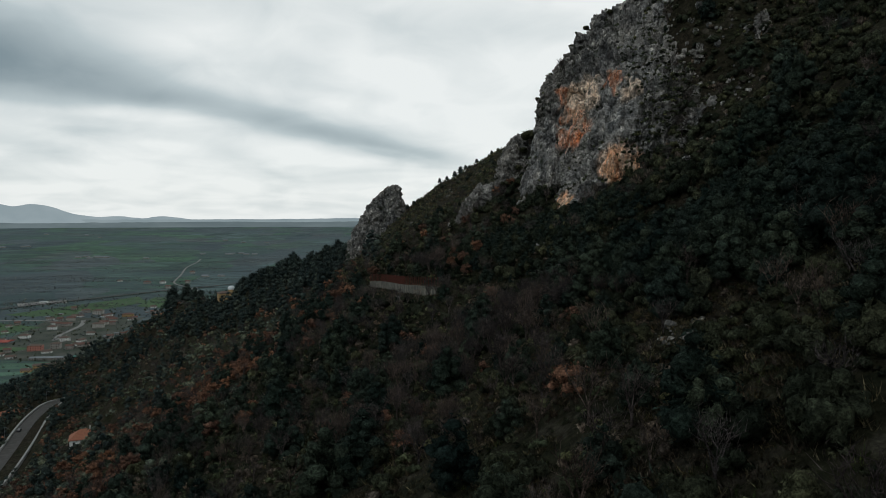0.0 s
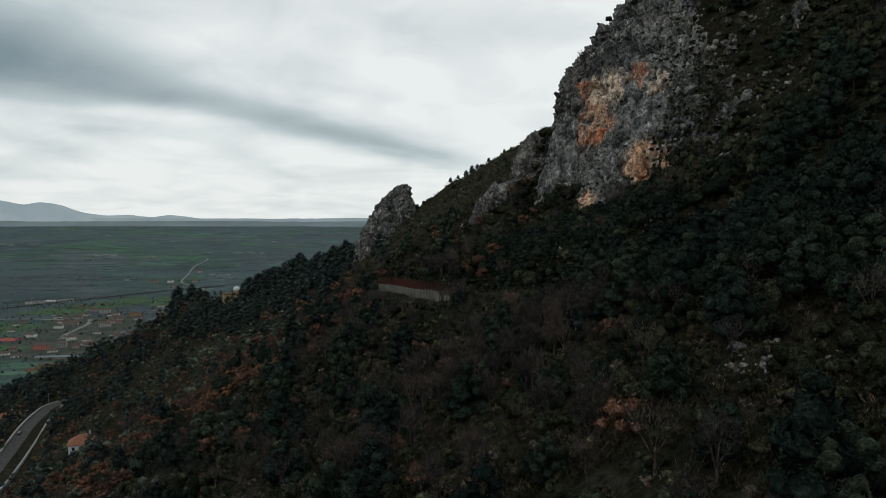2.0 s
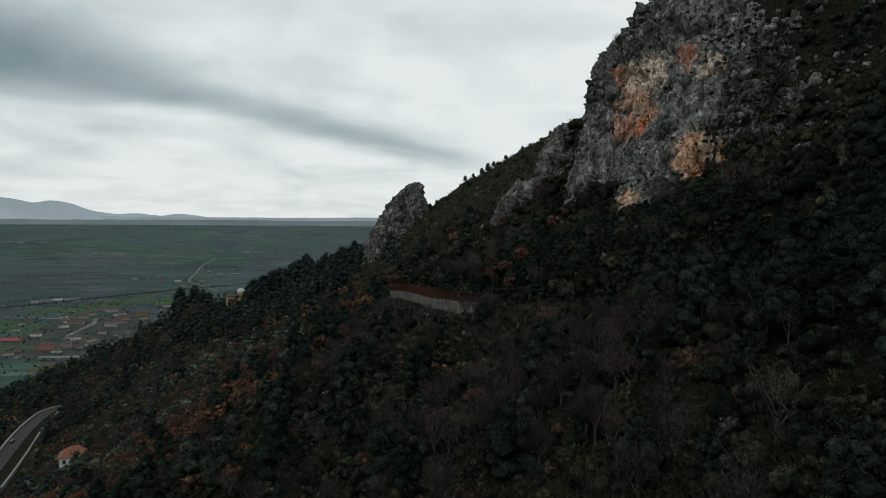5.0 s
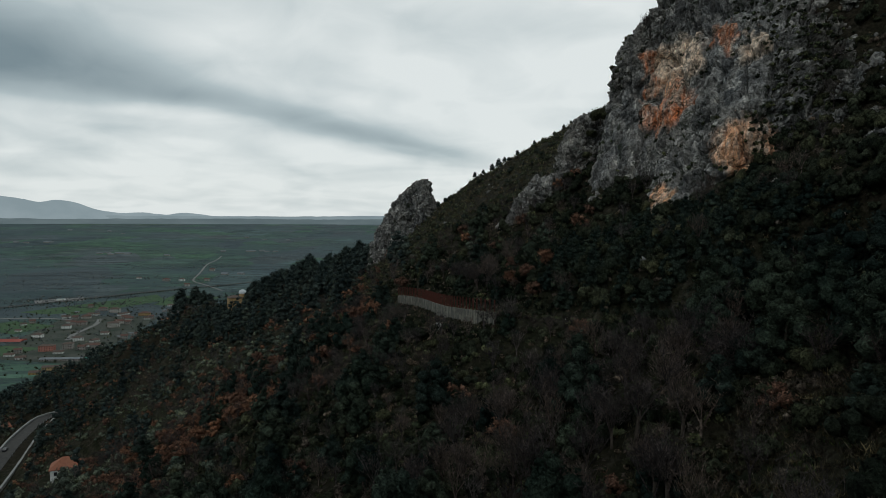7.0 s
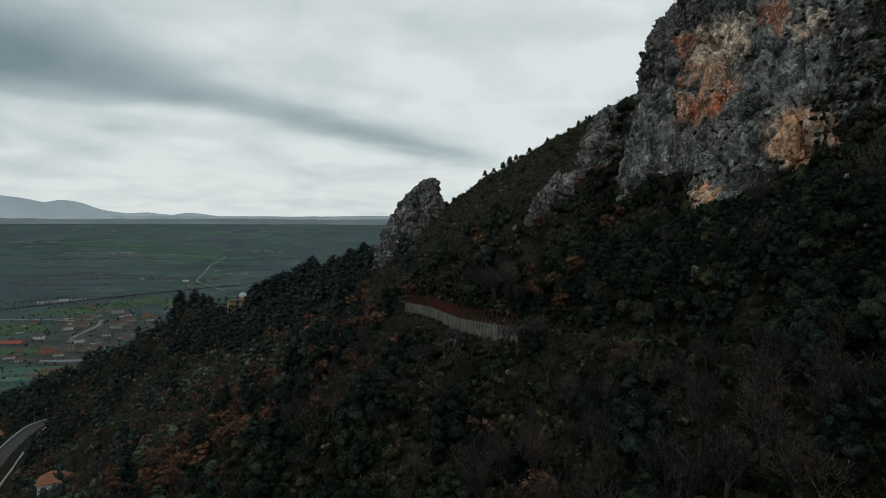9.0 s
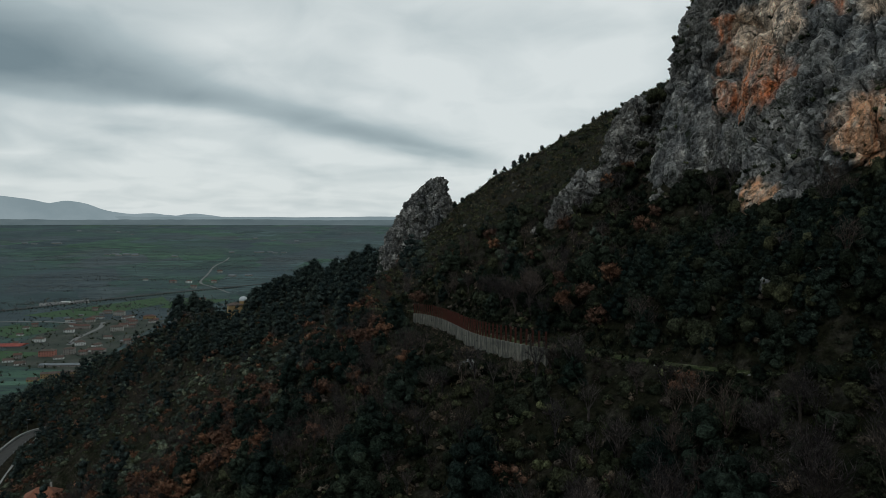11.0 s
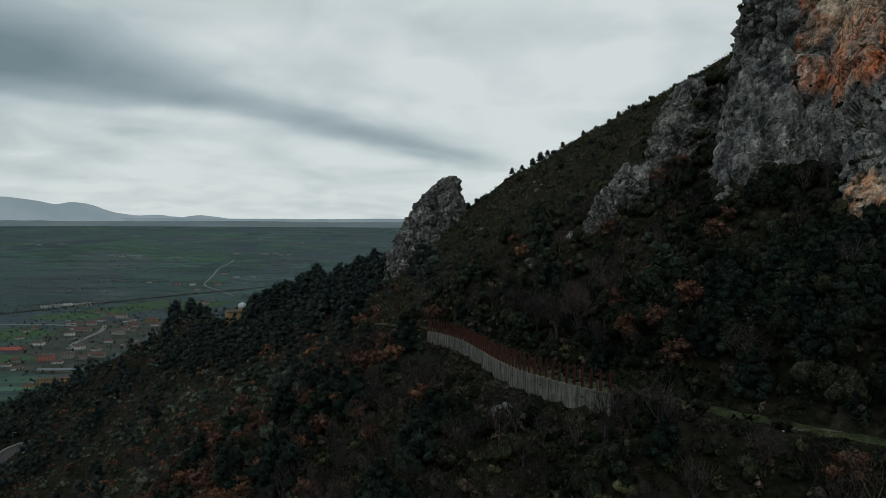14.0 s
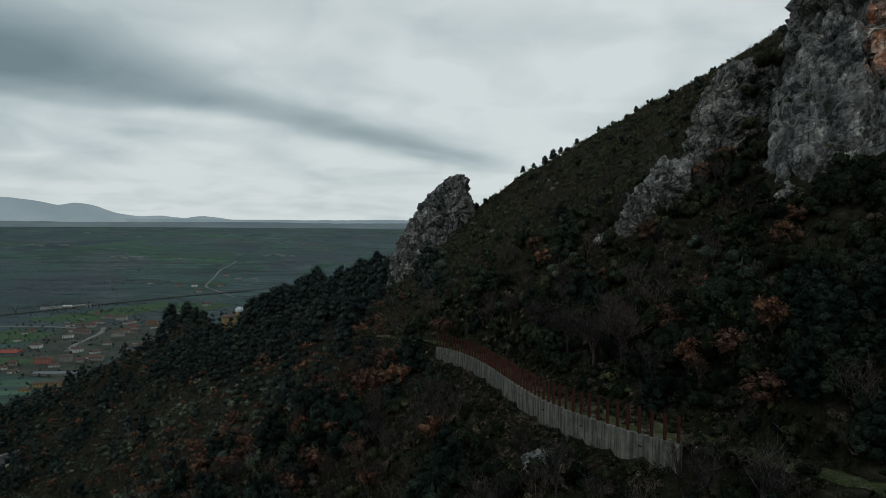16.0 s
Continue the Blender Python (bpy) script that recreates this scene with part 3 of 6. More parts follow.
def part(name, bm, material, parent, label=""):
    me = bpy.data.meshes.new(name)
    bm.to_mesh(me)
    bm.free()
    me.materials.append(material)
    ob = new(name, me)
    ob.parent = parent
    return tagged(ob, label)


def box(bm, x0, y0, z0, x1, y1, z1, bevel=0.0):
    m = Matrix.LocRotScale(((x0 + x1) / 2, (y0 + y1) / 2, (z0 + z1) / 2), None, (x1 - x0, y1 - y0, z1 - z0))
    made = bmesh.ops.create_cube(bm, size=1.0, matrix=m)
    if bevel:
        edges = list({e for v in made["verts"] for e in v.link_edges})
        bmesh.ops.bevel(bm, geom=edges, offset=bevel, segments=1, affect="EDGES")
    return bm


def boxed(x0, y0, z0, x1, y1, z1, bevel=0.0):
    return box(bmesh.new(), x0, y0, z0, x1, y1, z1, bevel)


def empty(name, m, label, category, group="", kind=""):
    ob = new(name)
    ob.matrix_basis = m
    return tagged(ob, label, category, group, kind)


def one_height(x, y):
    return float(ground_height(np.array([x]), np.array([y]))[0])


# ---- ground ----
def spread(a, b, step, far, grow=1.16):
    """Coordinates at an even step from a to b, then ever wider out to far on both sides."""
    mid_part = list(np.arange(a, b + step / 2, step))
    out, d = [], step
    x = mid_part[-1]
    while x < far:
        d *= grow
        x += d
        out.append(min(x, far))
    back, d, x = [], step, a
    while x > -far:
        d *= grow
        x -= d
        back.append(max(x, -far))
    return np.array(back[::-1] + mid_part + out)


gx = spread(-75, 100, 1.75, 4900, 1.09)
gy = spread(20, 232, 1.75, 4900, 1.09)


def thin(c, lo, hi, cap):
    """Keep the steps between lo and hi under cap metres."""
    out = [c[0]]
    for v in c[1:]:
        n = max(1, int(np.ceil((v - out[-1]) / cap))) if lo < v < hi else 1
        a = out[-1]
        out += [a + (v - a) * (k + 1) / n for k in range(n)]
    return np.array(out)


gx, gy = thin(gx, -420, 200, 4.6), thin(gy, -60, 600, 4.6)
GX, GY = np.meshgrid(gx, gy)
GZ = ground_height(GX.ravel(), GY.ravel()).reshape(GX.shape)
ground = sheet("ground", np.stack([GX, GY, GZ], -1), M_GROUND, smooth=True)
tagged(ground, "scrubby limestone hillside running down to a farmed plain", "ground", kind="structure")


# ---- rocks ----
def catmull(rows, n):
    """Resample control points (k, ..., 3) to n along the first axis, smoothly."""
    p = np.concatenate([2 * rows[:1] - rows[1:2], rows, 2 * rows[-1:] - rows[-2:-1]])
    t = np.linspace(0, len(rows) - 1 - 1e-6, n)
    k = t.astype(int)
    f = (t - k).reshape(-1, *([1] * (rows.ndim - 1)))
    a, b, c, d = p[k], p[k + 1], p[k + 2], p[k + 3]
    return 0.5 * (2 * b + (c - a) * f + (2 * a - 5 * b + 4 * c - d) * f ** 2 + (3 * b - a - 3 * c + d) * f ** 3)


def grid_normals(g):
    n = np.cross(np.gradient(g, axis=1), np.gradient(g, axis=0))
    return n / np.maximum(np.linalg.norm(n, axis=2, keepdims=True), 1e-9)


def weather(g, amount, block, seed, calm=None, sink=0.0, sense=1.0):
    """Break a smooth surface into buttresses, tilted blocks with open joints, flutes and ledges, like limestone."""
    n = grid_normals(g).reshape(-1, 3)
    p = g.reshape(-1, 3)
    tall = np.array([1, 1, 0.42])
    bulge = (fbm(p / (block * 3.0) * tall, 3, seed) - 0.5) * 4.0
    warp = (np.stack([fbm(p / block, 3, seed + 20 + k) for k in range(3)], 1) - 0.5) * block * 0.8
    q = p + warp
    gap1, v1, t1 = blocks(q / np.array([block, block, block * 1.9]), seed + 30)
    gap2, v2, t2 = blocks(q / (block * 0.42) / np.array([1, 1, 1.5]), seed + 40)
    gap3, v3, t3 = blocks((p + warp * 0.3) / (block * 0.17) / np.array([1, 1, 1.2]), seed + 60)
    rough = np.clip(fbm(p / (block * 2.2), 3, seed + 50) * 3.2 - 0.75, 0.35, 1)
    if calm is not None:
        rough = rough * (1 - 0.72 * calm)
    ledge = (fbm(p / np.array([8.0, 8.0, 1.1]), 3, seed + 70) - 0.5) * 1.5
    flute = (fbm(p / np.array([1.5, 1.5, 9.0]), 3, seed + 80) - 0.5) * 1.7
    d = bulge + 2.0 * v1 + 1.9 * t1 - 1.5 * np.exp(-(gap1 / 0.09) ** 2)
    d = d + (1.1 * v2 + 1.4 * t2 - 0.8 * np.exp(-(gap2 / 0.09) ** 2)) * rough
    d = d + (0.5 * v3 + 0.6 * t3 - 0.3 * np.exp(-(gap3 / 0.12) ** 2)) * rough + flute + ledge
    d = d + (fbm(p / 0.6, 2, seed + 8) - 0.5) * 0.5 * rough
    return (p + n * (sense * (d * amount - sink))[:, None]).reshape(g.shape)


# the great cliff: its foot, its waist and its brow, going round from the back to the front
FOOT = np.array([(46, 232, 17), (33, 212, 10), (25, 193, 3), (36, 183, 5), (33, 166, 1), (43, 156, 3), (54, 152, 10), (70, 153, 25)], float)
WAIST = np.array([(50, 232, 28), (34, 211, 26), (32.5, 198, 27), (40.5, 188, 27), (40, 179, 24), (45.5, 156, 18), (57, 157, 23), (73, 159, 33)], float)
BROW = np.array([(58, 230, 43), (39, 209, 45), (36.5, 197, 46), (48, 192, 58), (60, 189, 63), (66, 179, 55), (73, 170, 46), (84, 171, 46)], float)


def great_cliff():
    deep = FOOT + np.array([-1.0, -1.0, -9.0])
    lip = BROW + np.array([7.0, 4.0, 1.5])
    back = BROW + np.array([20.0, 9.0, -7.0])
    shoulder = 0.45 * WAIST + 0.55 * BROW + np.array([-0.8, -0.6, 0.6])
    rows = np.stack([deep, FOOT, WAIST, shoulder, BROW, lip, back])
    g = catmull(np.swapaxes(catmull(rows, 260), 0, 1), 360)
    p = g.reshape(-1, 3)
    calm = np.zeros(len(p))
    for centre, size, strength, tint in CLIFF_STAINS:
        r = np.linalg.norm((p - np.array(centre)) / np.array(size), axis=1)
        calm = np.maximum(calm, np.clip((1.15 - r) / 0.4, 0, 1))
    g = weather(g, 0.8, 5.2, 61, calm, 0.0, -1.0)
    ob = sheet("cliff", g, M_CLIFF, flip=False)
    tagged(ob, "tall grey limestone cliff with rust-orange stained faces", "cliff")
    return g


CLIFF_GRID = great_cliff()


def crag(name, centre, top, bottom, widths, lean=(0, 0), seed=1, block=2.4, amount=0.8, squash=0.8, turn=0.0, res=(120, 150), label=""):
    """A free-standing crag: widths are half breadths from its foot to its top."""
    h = np.linspace(0, 1, res[0])
    r = np.interp(h, np.linspace(0, 1, len(widths)), widths)
    r = r * np.clip((1.02 - h) / 0.06, 0.05, 1) ** 0.5
    a = np.linspace(0, 2 * math.pi, res[1])
    H, A = np.meshgrid(h, a, indexing="ij")
    R = np.repeat(r[:, None], res[1], 1)
    lobes = fbm(np.stack([np.cos(A).ravel() * 1.6 + seed, np.sin(A).ravel() * 1.6, H.ravel() * 1.4], 1), 3, seed).reshape(A.shape)
    R = R * (0.72 + 0.56 * lobes)
    X, Y = R * np.cos(A), R * np.sin(A) * squash
    ct, st = math.cos(radians(turn)), math.sin(radians(turn))
    g = np.stack([centre[0] + X * ct - Y * st + lean[0] * H, centre[1] + X * st + Y * ct + lean[1] * H, bottom + (top - bottom) * H], -1)
    g = weather(g, amount, block, seed * 7 + 3)
    g[:, -1] = g[:, 0]
    return tagged(sheet(name, g, M_ROCK), label or "grey limestone crag on the scrubby slope", "rock")


crag("rock_pinnacle", (-31.5, 342), 17.0, -27, [18.5, 18, 17.2, 15.2, 12.2, 8.4, 3.4], (8.5, 0), 4, 4.6, 0.75, 0.75, 0, (160, 220),
     "pointed grey limestone pinnacle at the end of the crest")
crag("rock_rib", (26.5, 216), 27, 2, [9, 9, 8, 7, 5], (4, 1), 5, 3.0, 0.55, 0.7, 20, (120, 170), "pale limestone rib beside the cliff")
crag("rock_rib", (13.5, 208), 11, -8, [8.5, 8, 6.5, 4], (4, 0), 6, 2.6, 0.5, 0.6, 15, (90, 140), "low limestone rib on the grassy slope")
crag("rock_rib", (5.5, 209), -0.5, -10, [4.5, 4.2, 3.4, 2], (1.5, 0), 7, 1.8, 0.4, 0.8, 0, (70, 90), "small pale limestone outcrop on the slope")


def boulder_mesh(seed, res=14):
    a = np.linspace(0, 2 * math.pi, res * 2)
    h = np.linspace(-math.pi / 2, math.pi / 2, res)
    H, A = np.meshgrid(h, a, indexing="ij")
    p = np.stack([np.cos(H) * np.cos(A), np.cos(H) * np.sin(A), np.sin(H)], -1)
    q = p.reshape(-1, 3)
    d1, d2, v = cells(q * 1.6 + seed * 3.1, seed)
    r = 0.62 + 0.5 * fbm(q * 1.5 + seed, 3, seed) + 0.42 * (v - 0.5) + 0.25 * (fbm(q * 5 + seed, 2, seed) - 0.5)
    g = (q * r[:, None]).reshape(p.shape)
    g[:, -1] = g[:, 0]
    return g


# ---- plants: shapes as (points, triangles), made of leafy clumps and many loose leaves ----
rng = np.random.default_rng(11)


def ball():
    """A coarse round body: points on the unit ball and its triangles."""
    v = [np.array(p, float) for p in ((1, 0, 0), (-1, 0, 0), (0, 1, 0), (0, -1, 0), (0, 0, 1), (0, 0, -1))]
    made, out = {}, []

    def middle(a, b):
        key = (min(a, b), max(a, b))
        if key not in made:
            q = v[a] + v[b]
            v.append(q / np.linalg.norm(q))
            made[key] = len(v) - 1
        return made[key]

    for a, b, c in ((0, 2, 4), (2, 1, 4), (1, 3, 4), (3, 0, 4), (2, 0, 5), (1, 2, 5), (3, 1, 5), (0, 3, 5)):
        d, e, f = middle(a, b), middle(b, c), middle(c, a)
        out += [(a, d, f), (d, b, e), (f, e, c), (d, e, f)]
    return np.array(v), np.array(out)


BODY_V, BODY_F = ball()


def unit(n):
    v = rng.normal(size=(n, 3))
    return v / np.linalg.norm(v, axis=1, keepdims=True)


def join_shapes(*shapes):
    vs, fs, ns, k = [], [], [], 0
    for v, f, n in shapes:
        vs.append(v)
        fs.append(f + k)
        ns.append(n)
        k += len(v)
    return np.concatenate(vs), np.concatenate(fs), None if ns[0] is None else np.concatenate(ns)


def loose(tri, n=None):
    return tri.reshape(-1, 3), np.arange(len(tri) * 3).reshape(-1, 3), n


def clumps(centres, radii, squash=0.85):
    """Uneven rounded leafy bodies."""
    out = []
    for c, r in zip(centres, radii):
        k = len(BODY_V)
        v = BODY_V * r * rng.uniform(0.78, 1.16, (k, 1)) * np.array([1, 1, squash]) + rng.normal(size=(k, 3)) * r * 0.07 + np.array(c)
        n = BODY_V + rng.normal(size=(k, 3)) * 0.25
        out.append((v, BODY_F, n / np.linalg.norm(n, axis=1, keepdims=True)))
    return join_shapes(*out)


def leaves(centres, radii, count, size, squash=0.85, up=0.25, slim=0.4):
    """Small leaf sprays lying over the surfaces of clumps, some standing off them."""
    c = np.repeat(np.asarray(centres, float), count, 0)
    r = np.repeat(np.asarray(radii, float), count)
    d = unit(len(c))
    d[:, 2] += up
    d /= np.linalg.norm(d, axis=1, keepdims=True)
    p = c + d * (r * (0.8 + 0.5 * rng.uniform(0, 1, len(c)) ** 2))[:, None] * np.array([1, 1, squash])
    a = np.cross(d, unit(len(c))) + d * rng.uniform(-0.1, 0.7, (len(c), 1)) + unit(len(c)) * 0.3
    a /= np.linalg.norm(a, axis=1, keepdims=True)
    b = np.cross(d + unit(len(c)) * 0.6, a)
    b /= np.maximum(np.linalg.norm(b, axis=1, keepdims=True), 1e-6)
    s = (size * rng.uniform(0.5, 1.4, len(c)))[:, None]
    tri = np.stack([p - b * s * slim * 0.6 - a * s * 0.3, p + a * s * 0.7, p + b * s * slim * 0.6 - a * s * 0.3], 1)
    n = d + unit(len(c)) * 0.45
    n /= np.linalg.norm(n, axis=1, keepdims=True)
    face = np.cross(tri[:, 1] - tri[:, 0], tri[:, 2] - tri[:, 0])
    away = (face * d).sum(1) < 0
    tri[away] = tri[away][:, ::-1]
    return loose(tri, np.repeat(n, 3, 0))


def stick(a, b, ra, rb, sides=3):
    """A tapered limb from a to b, as triangles."""
    a, b = np.asarray(a, float), np.asarray(b, float)
    d = (b - a) / max(np.linalg.norm(b - a), 1e-6)
    s = np.cross(d, (0.3, 0.9, 0.2))
    s /= np.linalg.norm(s)
    q = np.cross(d, s)
    out = []
    for k in range(sides):
        t0, t1 = 2 * math.pi * k / sides, 2 * math.pi * (k + 1) / sides
        u0, u1 = s * math.cos(t0) + q * math.sin(t0), s * math.cos(t1) + q * math.sin(t1)
        out.append((a + u0 * ra, a + u1 * ra, b + u1 * rb))
        if rb > 0.004:
            out.append((a + u0 * ra, b + u1 * rb, b + u0 * rb))
    return np.array(out)


def shrub(n_clumps, per, size, height=0.8):
    """A round bush about one metre in radius."""
    c = unit(n_clumps) * rng.uniform(0.25, 0.62, (n_clumps, 1))
    c[:, 2] = np.abs(c[:, 2]) * height + 0.3
    r = rng.uniform(0.26, 0.48, n_clumps) * (1.0 if n_clumps > 2 else 1.7)
    return join_shapes(clumps(c, r * 0.86), leaves(c, r, per, size * 0.8, 0.85, 0.25, 0.6))


def low_bush(per, size):
    """A single low mound of leaves, about one metre in radius, on a coarse core."""
    r = 0.62 * rng.uniform(0.85, 1.15)
    c = np.array([[0.0, 0.0, 0.42]])
    v = BODY_V[:6] * r * 0.66 * rng.uniform(0.7, 1.2, (6, 1)) * np.array([1, 1, 0.85]) + c
    f = np.array([(0, 2, 4), (2, 1, 4), (1, 3, 4), (3, 0, 4), (2, 0, 5), (1, 2, 5), (3, 1, 5), (0, 3, 5)])
    return join_shapes((v, f, BODY_V[:6]), leaves(c, [r], per, size, 0.85, 0.35, 0.8))


def pine_crown(per, size, tiers=6, boughs=4):
    """An irregular conifer crown of height one, its boughs uneven."""
    c, r = [], []
    for k in range(tiers):
        f = k / (tiers - 1)
        n = max(1, int(round(boughs * (1 - 0.7 * f ** 2) + 0.2)))
        reach = 0.25 * max(0.0, 1 - f ** 2.2) ** 0.6 * (1 if n > 1 else 0.3)
        turn = rng.uniform(0, 6.28)
        for j in range(n):
            a = turn + 6.283 * j / n + rng.uniform(-0.5, 0.5)
            q = reach * rng.uniform(0.45, 1.1)
            c.append((math.cos(a) * q, math.sin(a) * q, 0.24 + 0.62 * f + rng.uniform(-0.05, 0.05)))
            r.append((0.165 - 0.05 * f) * rng.uniform(0.75, 1.25))
    return join_shapes(clumps(c, np.array(r) * 0.74, 0.85), leaves(c, np.array(r) * 1.1, per, size, 0.9, 0.3, 0.34))


def oak_limbs(spread_k=1.0):
    """Trunk, and the limbs of a broad tree of height one."""
    trunk = stick((0, 0, -0.15), (0.02, 0, 0.34), 0.035, 0.025, 5)
    limbs = []
    for k in range(6):
        a = 6.283 * k / 6 + rng.uniform(-0.4, 0.4)
        tip = np.array((math.cos(a) * 0.33 * spread_k, math.sin(a) * 0.33 * spread_k, rng.uniform(0.55, 0.82)))
        limbs.append(stick((0.02, 0, rng.uniform(0.22, 0.34)), tip, 0.018, 0.006, 3))
    return trunk, limbs


def oak_crown(n, per, size):
    """A ragged broad crown of height one, to go with oak_limbs()."""
    c = unit(n) * np.array([0.34, 0.34, 0.26]) * rng.uniform(0.45, 1.0, (n, 1)) + np.array([0, 0, 0.64])
    r = rng.uniform(0.11, 0.19, n)
    return join_shapes(clumps(c, r * 0.6, 0.8), leaves(c, r, per, size * 0.8, 0.8, 0.1, 0.7))


def bare_boughs(twigs=7, boughs=7):
    """The boughs of a leafless tree of height one, each with its branches and fine twigs."""
    out = []
    for k in range(boughs):
        a = 6.283 * k / boughs + rng.uniform(-0.4, 0.4)
        lean = rng.uniform(0.12, 0.36)
        base = np.array((0, 0, rng.uniform(0.12, 0.32)))
        tip = np.array((math.cos(a) * lean, math.sin(a) * lean, rng.uniform(0.6, 0.9)))
        one = [stick(base, tip, 0.013, 0.004, 3)]
        for j in range(6):
            f = rng.uniform(0.3, 1.0)
            p = base + (tip - base) * f
            q = p + np.array((rng.normal() * 0.1, rng.normal() * 0.1, rng.uniform(0.06, 0.24)))
            one.append(stick(p, q, 0.006, 0.0, 3))
            for i in range(twigs):
                g = p + (q - p) * rng.uniform(0.2, 1.0)
                e = g + np.array((rng.normal() * 0.07, rng.normal() * 0.07, rng.uniform(0.02, 0.15)))
                w = unit(1)[0] * 0.0055
                one.append(np.array([(g - w, g + w, e)]))
        out.append(np.concatenate(one))
    return out


def twig_haze(count):
    """The outermost fine twigs of a leafless tree of height one."""
    d = unit(count)
    d[:, 2] = np.abs(d[:, 2]) * 0.9 + 0.1
    p = np.array([0, 0, 0.42]) + d * np.array([0.30, 0.30, 0.42]) * rng.uniform(0.35, 1.0, (count, 1))
    a = d * 0.5 + np.array([0, 0, 0.55]) + unit(count) * 0.45
    a /= np.linalg.norm(a, axis=1, keepdims=True)
    b = np.cross(a, unit(count))
    b /= np.linalg.norm(b, axis=1, keepdims=True)
    s = rng.uniform(0.08, 0.20, (count, 1))
    return np.stack([p - b * 0.0045, p + b * 0.0045, p + a * s], 1)


def bare_tree(twigs=7, boughs=7, haze=130):
    return loose(np.concatenate([stick((0, 0, -0.15), (0, 0, 0.3), 0.026, 0.02, 4)] + bare_boughs(twigs, boughs) + [twig_haze(haze)]))


def tuft(blades, height=1.0):
    b = np.zeros((blades, 3))
    b[:, :2] = rng.normal(size=(blades, 2)) * 0.34
    tip = b + np.stack([rng.normal(size=blades) * 0.42, rng.normal(size=blades) * 0.42, rng.uniform(0.35, 0.9, blades) * height], 1)
    w = np.stack([rng.normal(size=blades), rng.normal(size=blades), np.zeros(blades)], 1)
    w = w / np.linalg.norm(w, axis=1, keepdims=True) * 0.05
    n = np.stack([rng.normal(size=blades) * 0.5, rng.normal(size=blades) * 0.5, np.ones(blades)], 1)
    n /= np.linalg.norm(n, axis=1, keepdims=True)
    return loose(np.stack([b - w, b + w, tip], 1), np.repeat(n, 3, 0))


def scatter(name, shapes, x, y, size, material, label, category, sink=0.1, tall=None, z=None):
    """Many plants joined into one object."""
    z = ground_height(x, y) if z is None else z
    pick = rng.integers(0, len(shapes), len(x))
    turn = rng.uniform(0, 6.283, len(x))
    tall = np.ones(len(x)) if tall is None else tall
    own = rng.uniform(0, 1, len(x))
    vs, fs, ns, ts, base = [], [], [], [], 0
    for k, (v, f, nv) in enumerate(shapes):
        m = pick == k
        n = int(m.sum())
        if not n:
            continue
        c, s = np.cos(turn[m])[:, None], np.sin(turn[m])[:, None]
        g = size[m][:, None]
        X = (v[None, :, 0] * c - v[None, :, 1] * s) * g + x[m][:, None]
        Y = (v[None, :, 0] * s + v[None, :, 1] * c) * g + y[m][:, None]
        Z = (v[None, :, 2] - sink) * g * tall[m][:, None] + z[m][:, None]
        vs.append(np.stack([X, Y, Z], -1).reshape(-1, 3))
        fs.append((f[None] + (np.arange(n) * len(v))[:, None, None]).reshape(-1, 3) + base)
        ts.append(np.repeat(own[m], len(v)))
        if nv is not None:
            ns.append(np.stack([nv[None, :, 0] * c - nv[None, :, 1] * s, nv[None, :, 0] * s + nv[None, :, 1] * c, np.repeat(nv[None, :, 2], n, 0)], -1).reshape(-1, 3))
        base += n * len(v)
    if not vs:
        return None
    ob = mesh_object(name, np.concatenate(vs), np.concatenate(fs), material, None, True, np.concatenate(ns) if ns else None, np.concatenate(ts))
    return tagged(ob, label, category, kind="stuff")


def shape_part(name, shape, material, parent):
    return mesh_object(name, shape[0], shape[1], material, parent, True, shape[2], np.full(len(shape[0]), rng.uniform(0.2, 0.8)))


def jitter(x0, x1, y0, y1, step):
    a, b = np.meshgrid(np.arange(x0, x1, step), np.arange(y0, y1, step))
    a, b = a.ravel(), b.ravel()
    return a + rng.uniform(-0.8, 0.8, len(a)) * step, b + rng.uniform(-0.8, 0.8, len(b)) * step


def on_view_side(x, y):
    """The stretch of hillside that the flight overlooks."""
    return (x < 12 + 0.70 * (y + 11)) & (x > -45 - 0.80 * (y + 11)) & (y < np.interp(x, CREST_X, CREST_Y) + 14) & ((y + 25) * 0.46 > -hill_height(x, y))


CLIFF_LINE = np.vstack([FOOT[1:6], BROW[5:0:-1]])


def inside(x, y, poly):
    hit = np.zeros(len(x), bool)
    for a, b in zip(poly, np.roll(poly, -1, 0)):
        cross = ((a[1] > y) != (b[1] > y)) & (x < (b[0] - a[0]) * (y - a[1]) / (b[1] - a[1] + 1e-9) + a[0])
        hit ^= cross
    return hit


def free_spot(x, y, gap=1.2):
    ok = on_view_side(x, y)
    d, s, h = to_line(x, y, TRAIL_LINE)
    ok &= d > 1.5 + gap * np.where(s > 0, 4.4, 1.0)
    d, s, h = to_line(x, y, WALL_LINE)
    ok &= ~((d < 2.4) & (s > 0)) & ((d > 2.0 + 3.2 * gap) | (s > 0))
    d, s, h = to_line(x, y, ROAD_LINE)
    ok &= d > 6.5
    ok &= to_line(x, y, spline(ROAD_WALL, 8))[0] > 4.5
    ok &= ~inside(x, y, CLIFF_LINE)
    ok &= np.hypot(x + 158, y - 287) > 12
    ok &= ~((np.abs(x + 148 - 0.45 * (y - 287)) < 9) & (y > 262) & (y < 290))
    ok &= np.hypot(x + 141, y - 440) > 10
    ok &= np.hypot(x + 136, y - 422) > 11
    ok &= np.hypot(x + 18, y - 197) > 8
    ok &= np.hypot((x + 31) / 14, (y - 342) / 9) > 1
    return ok


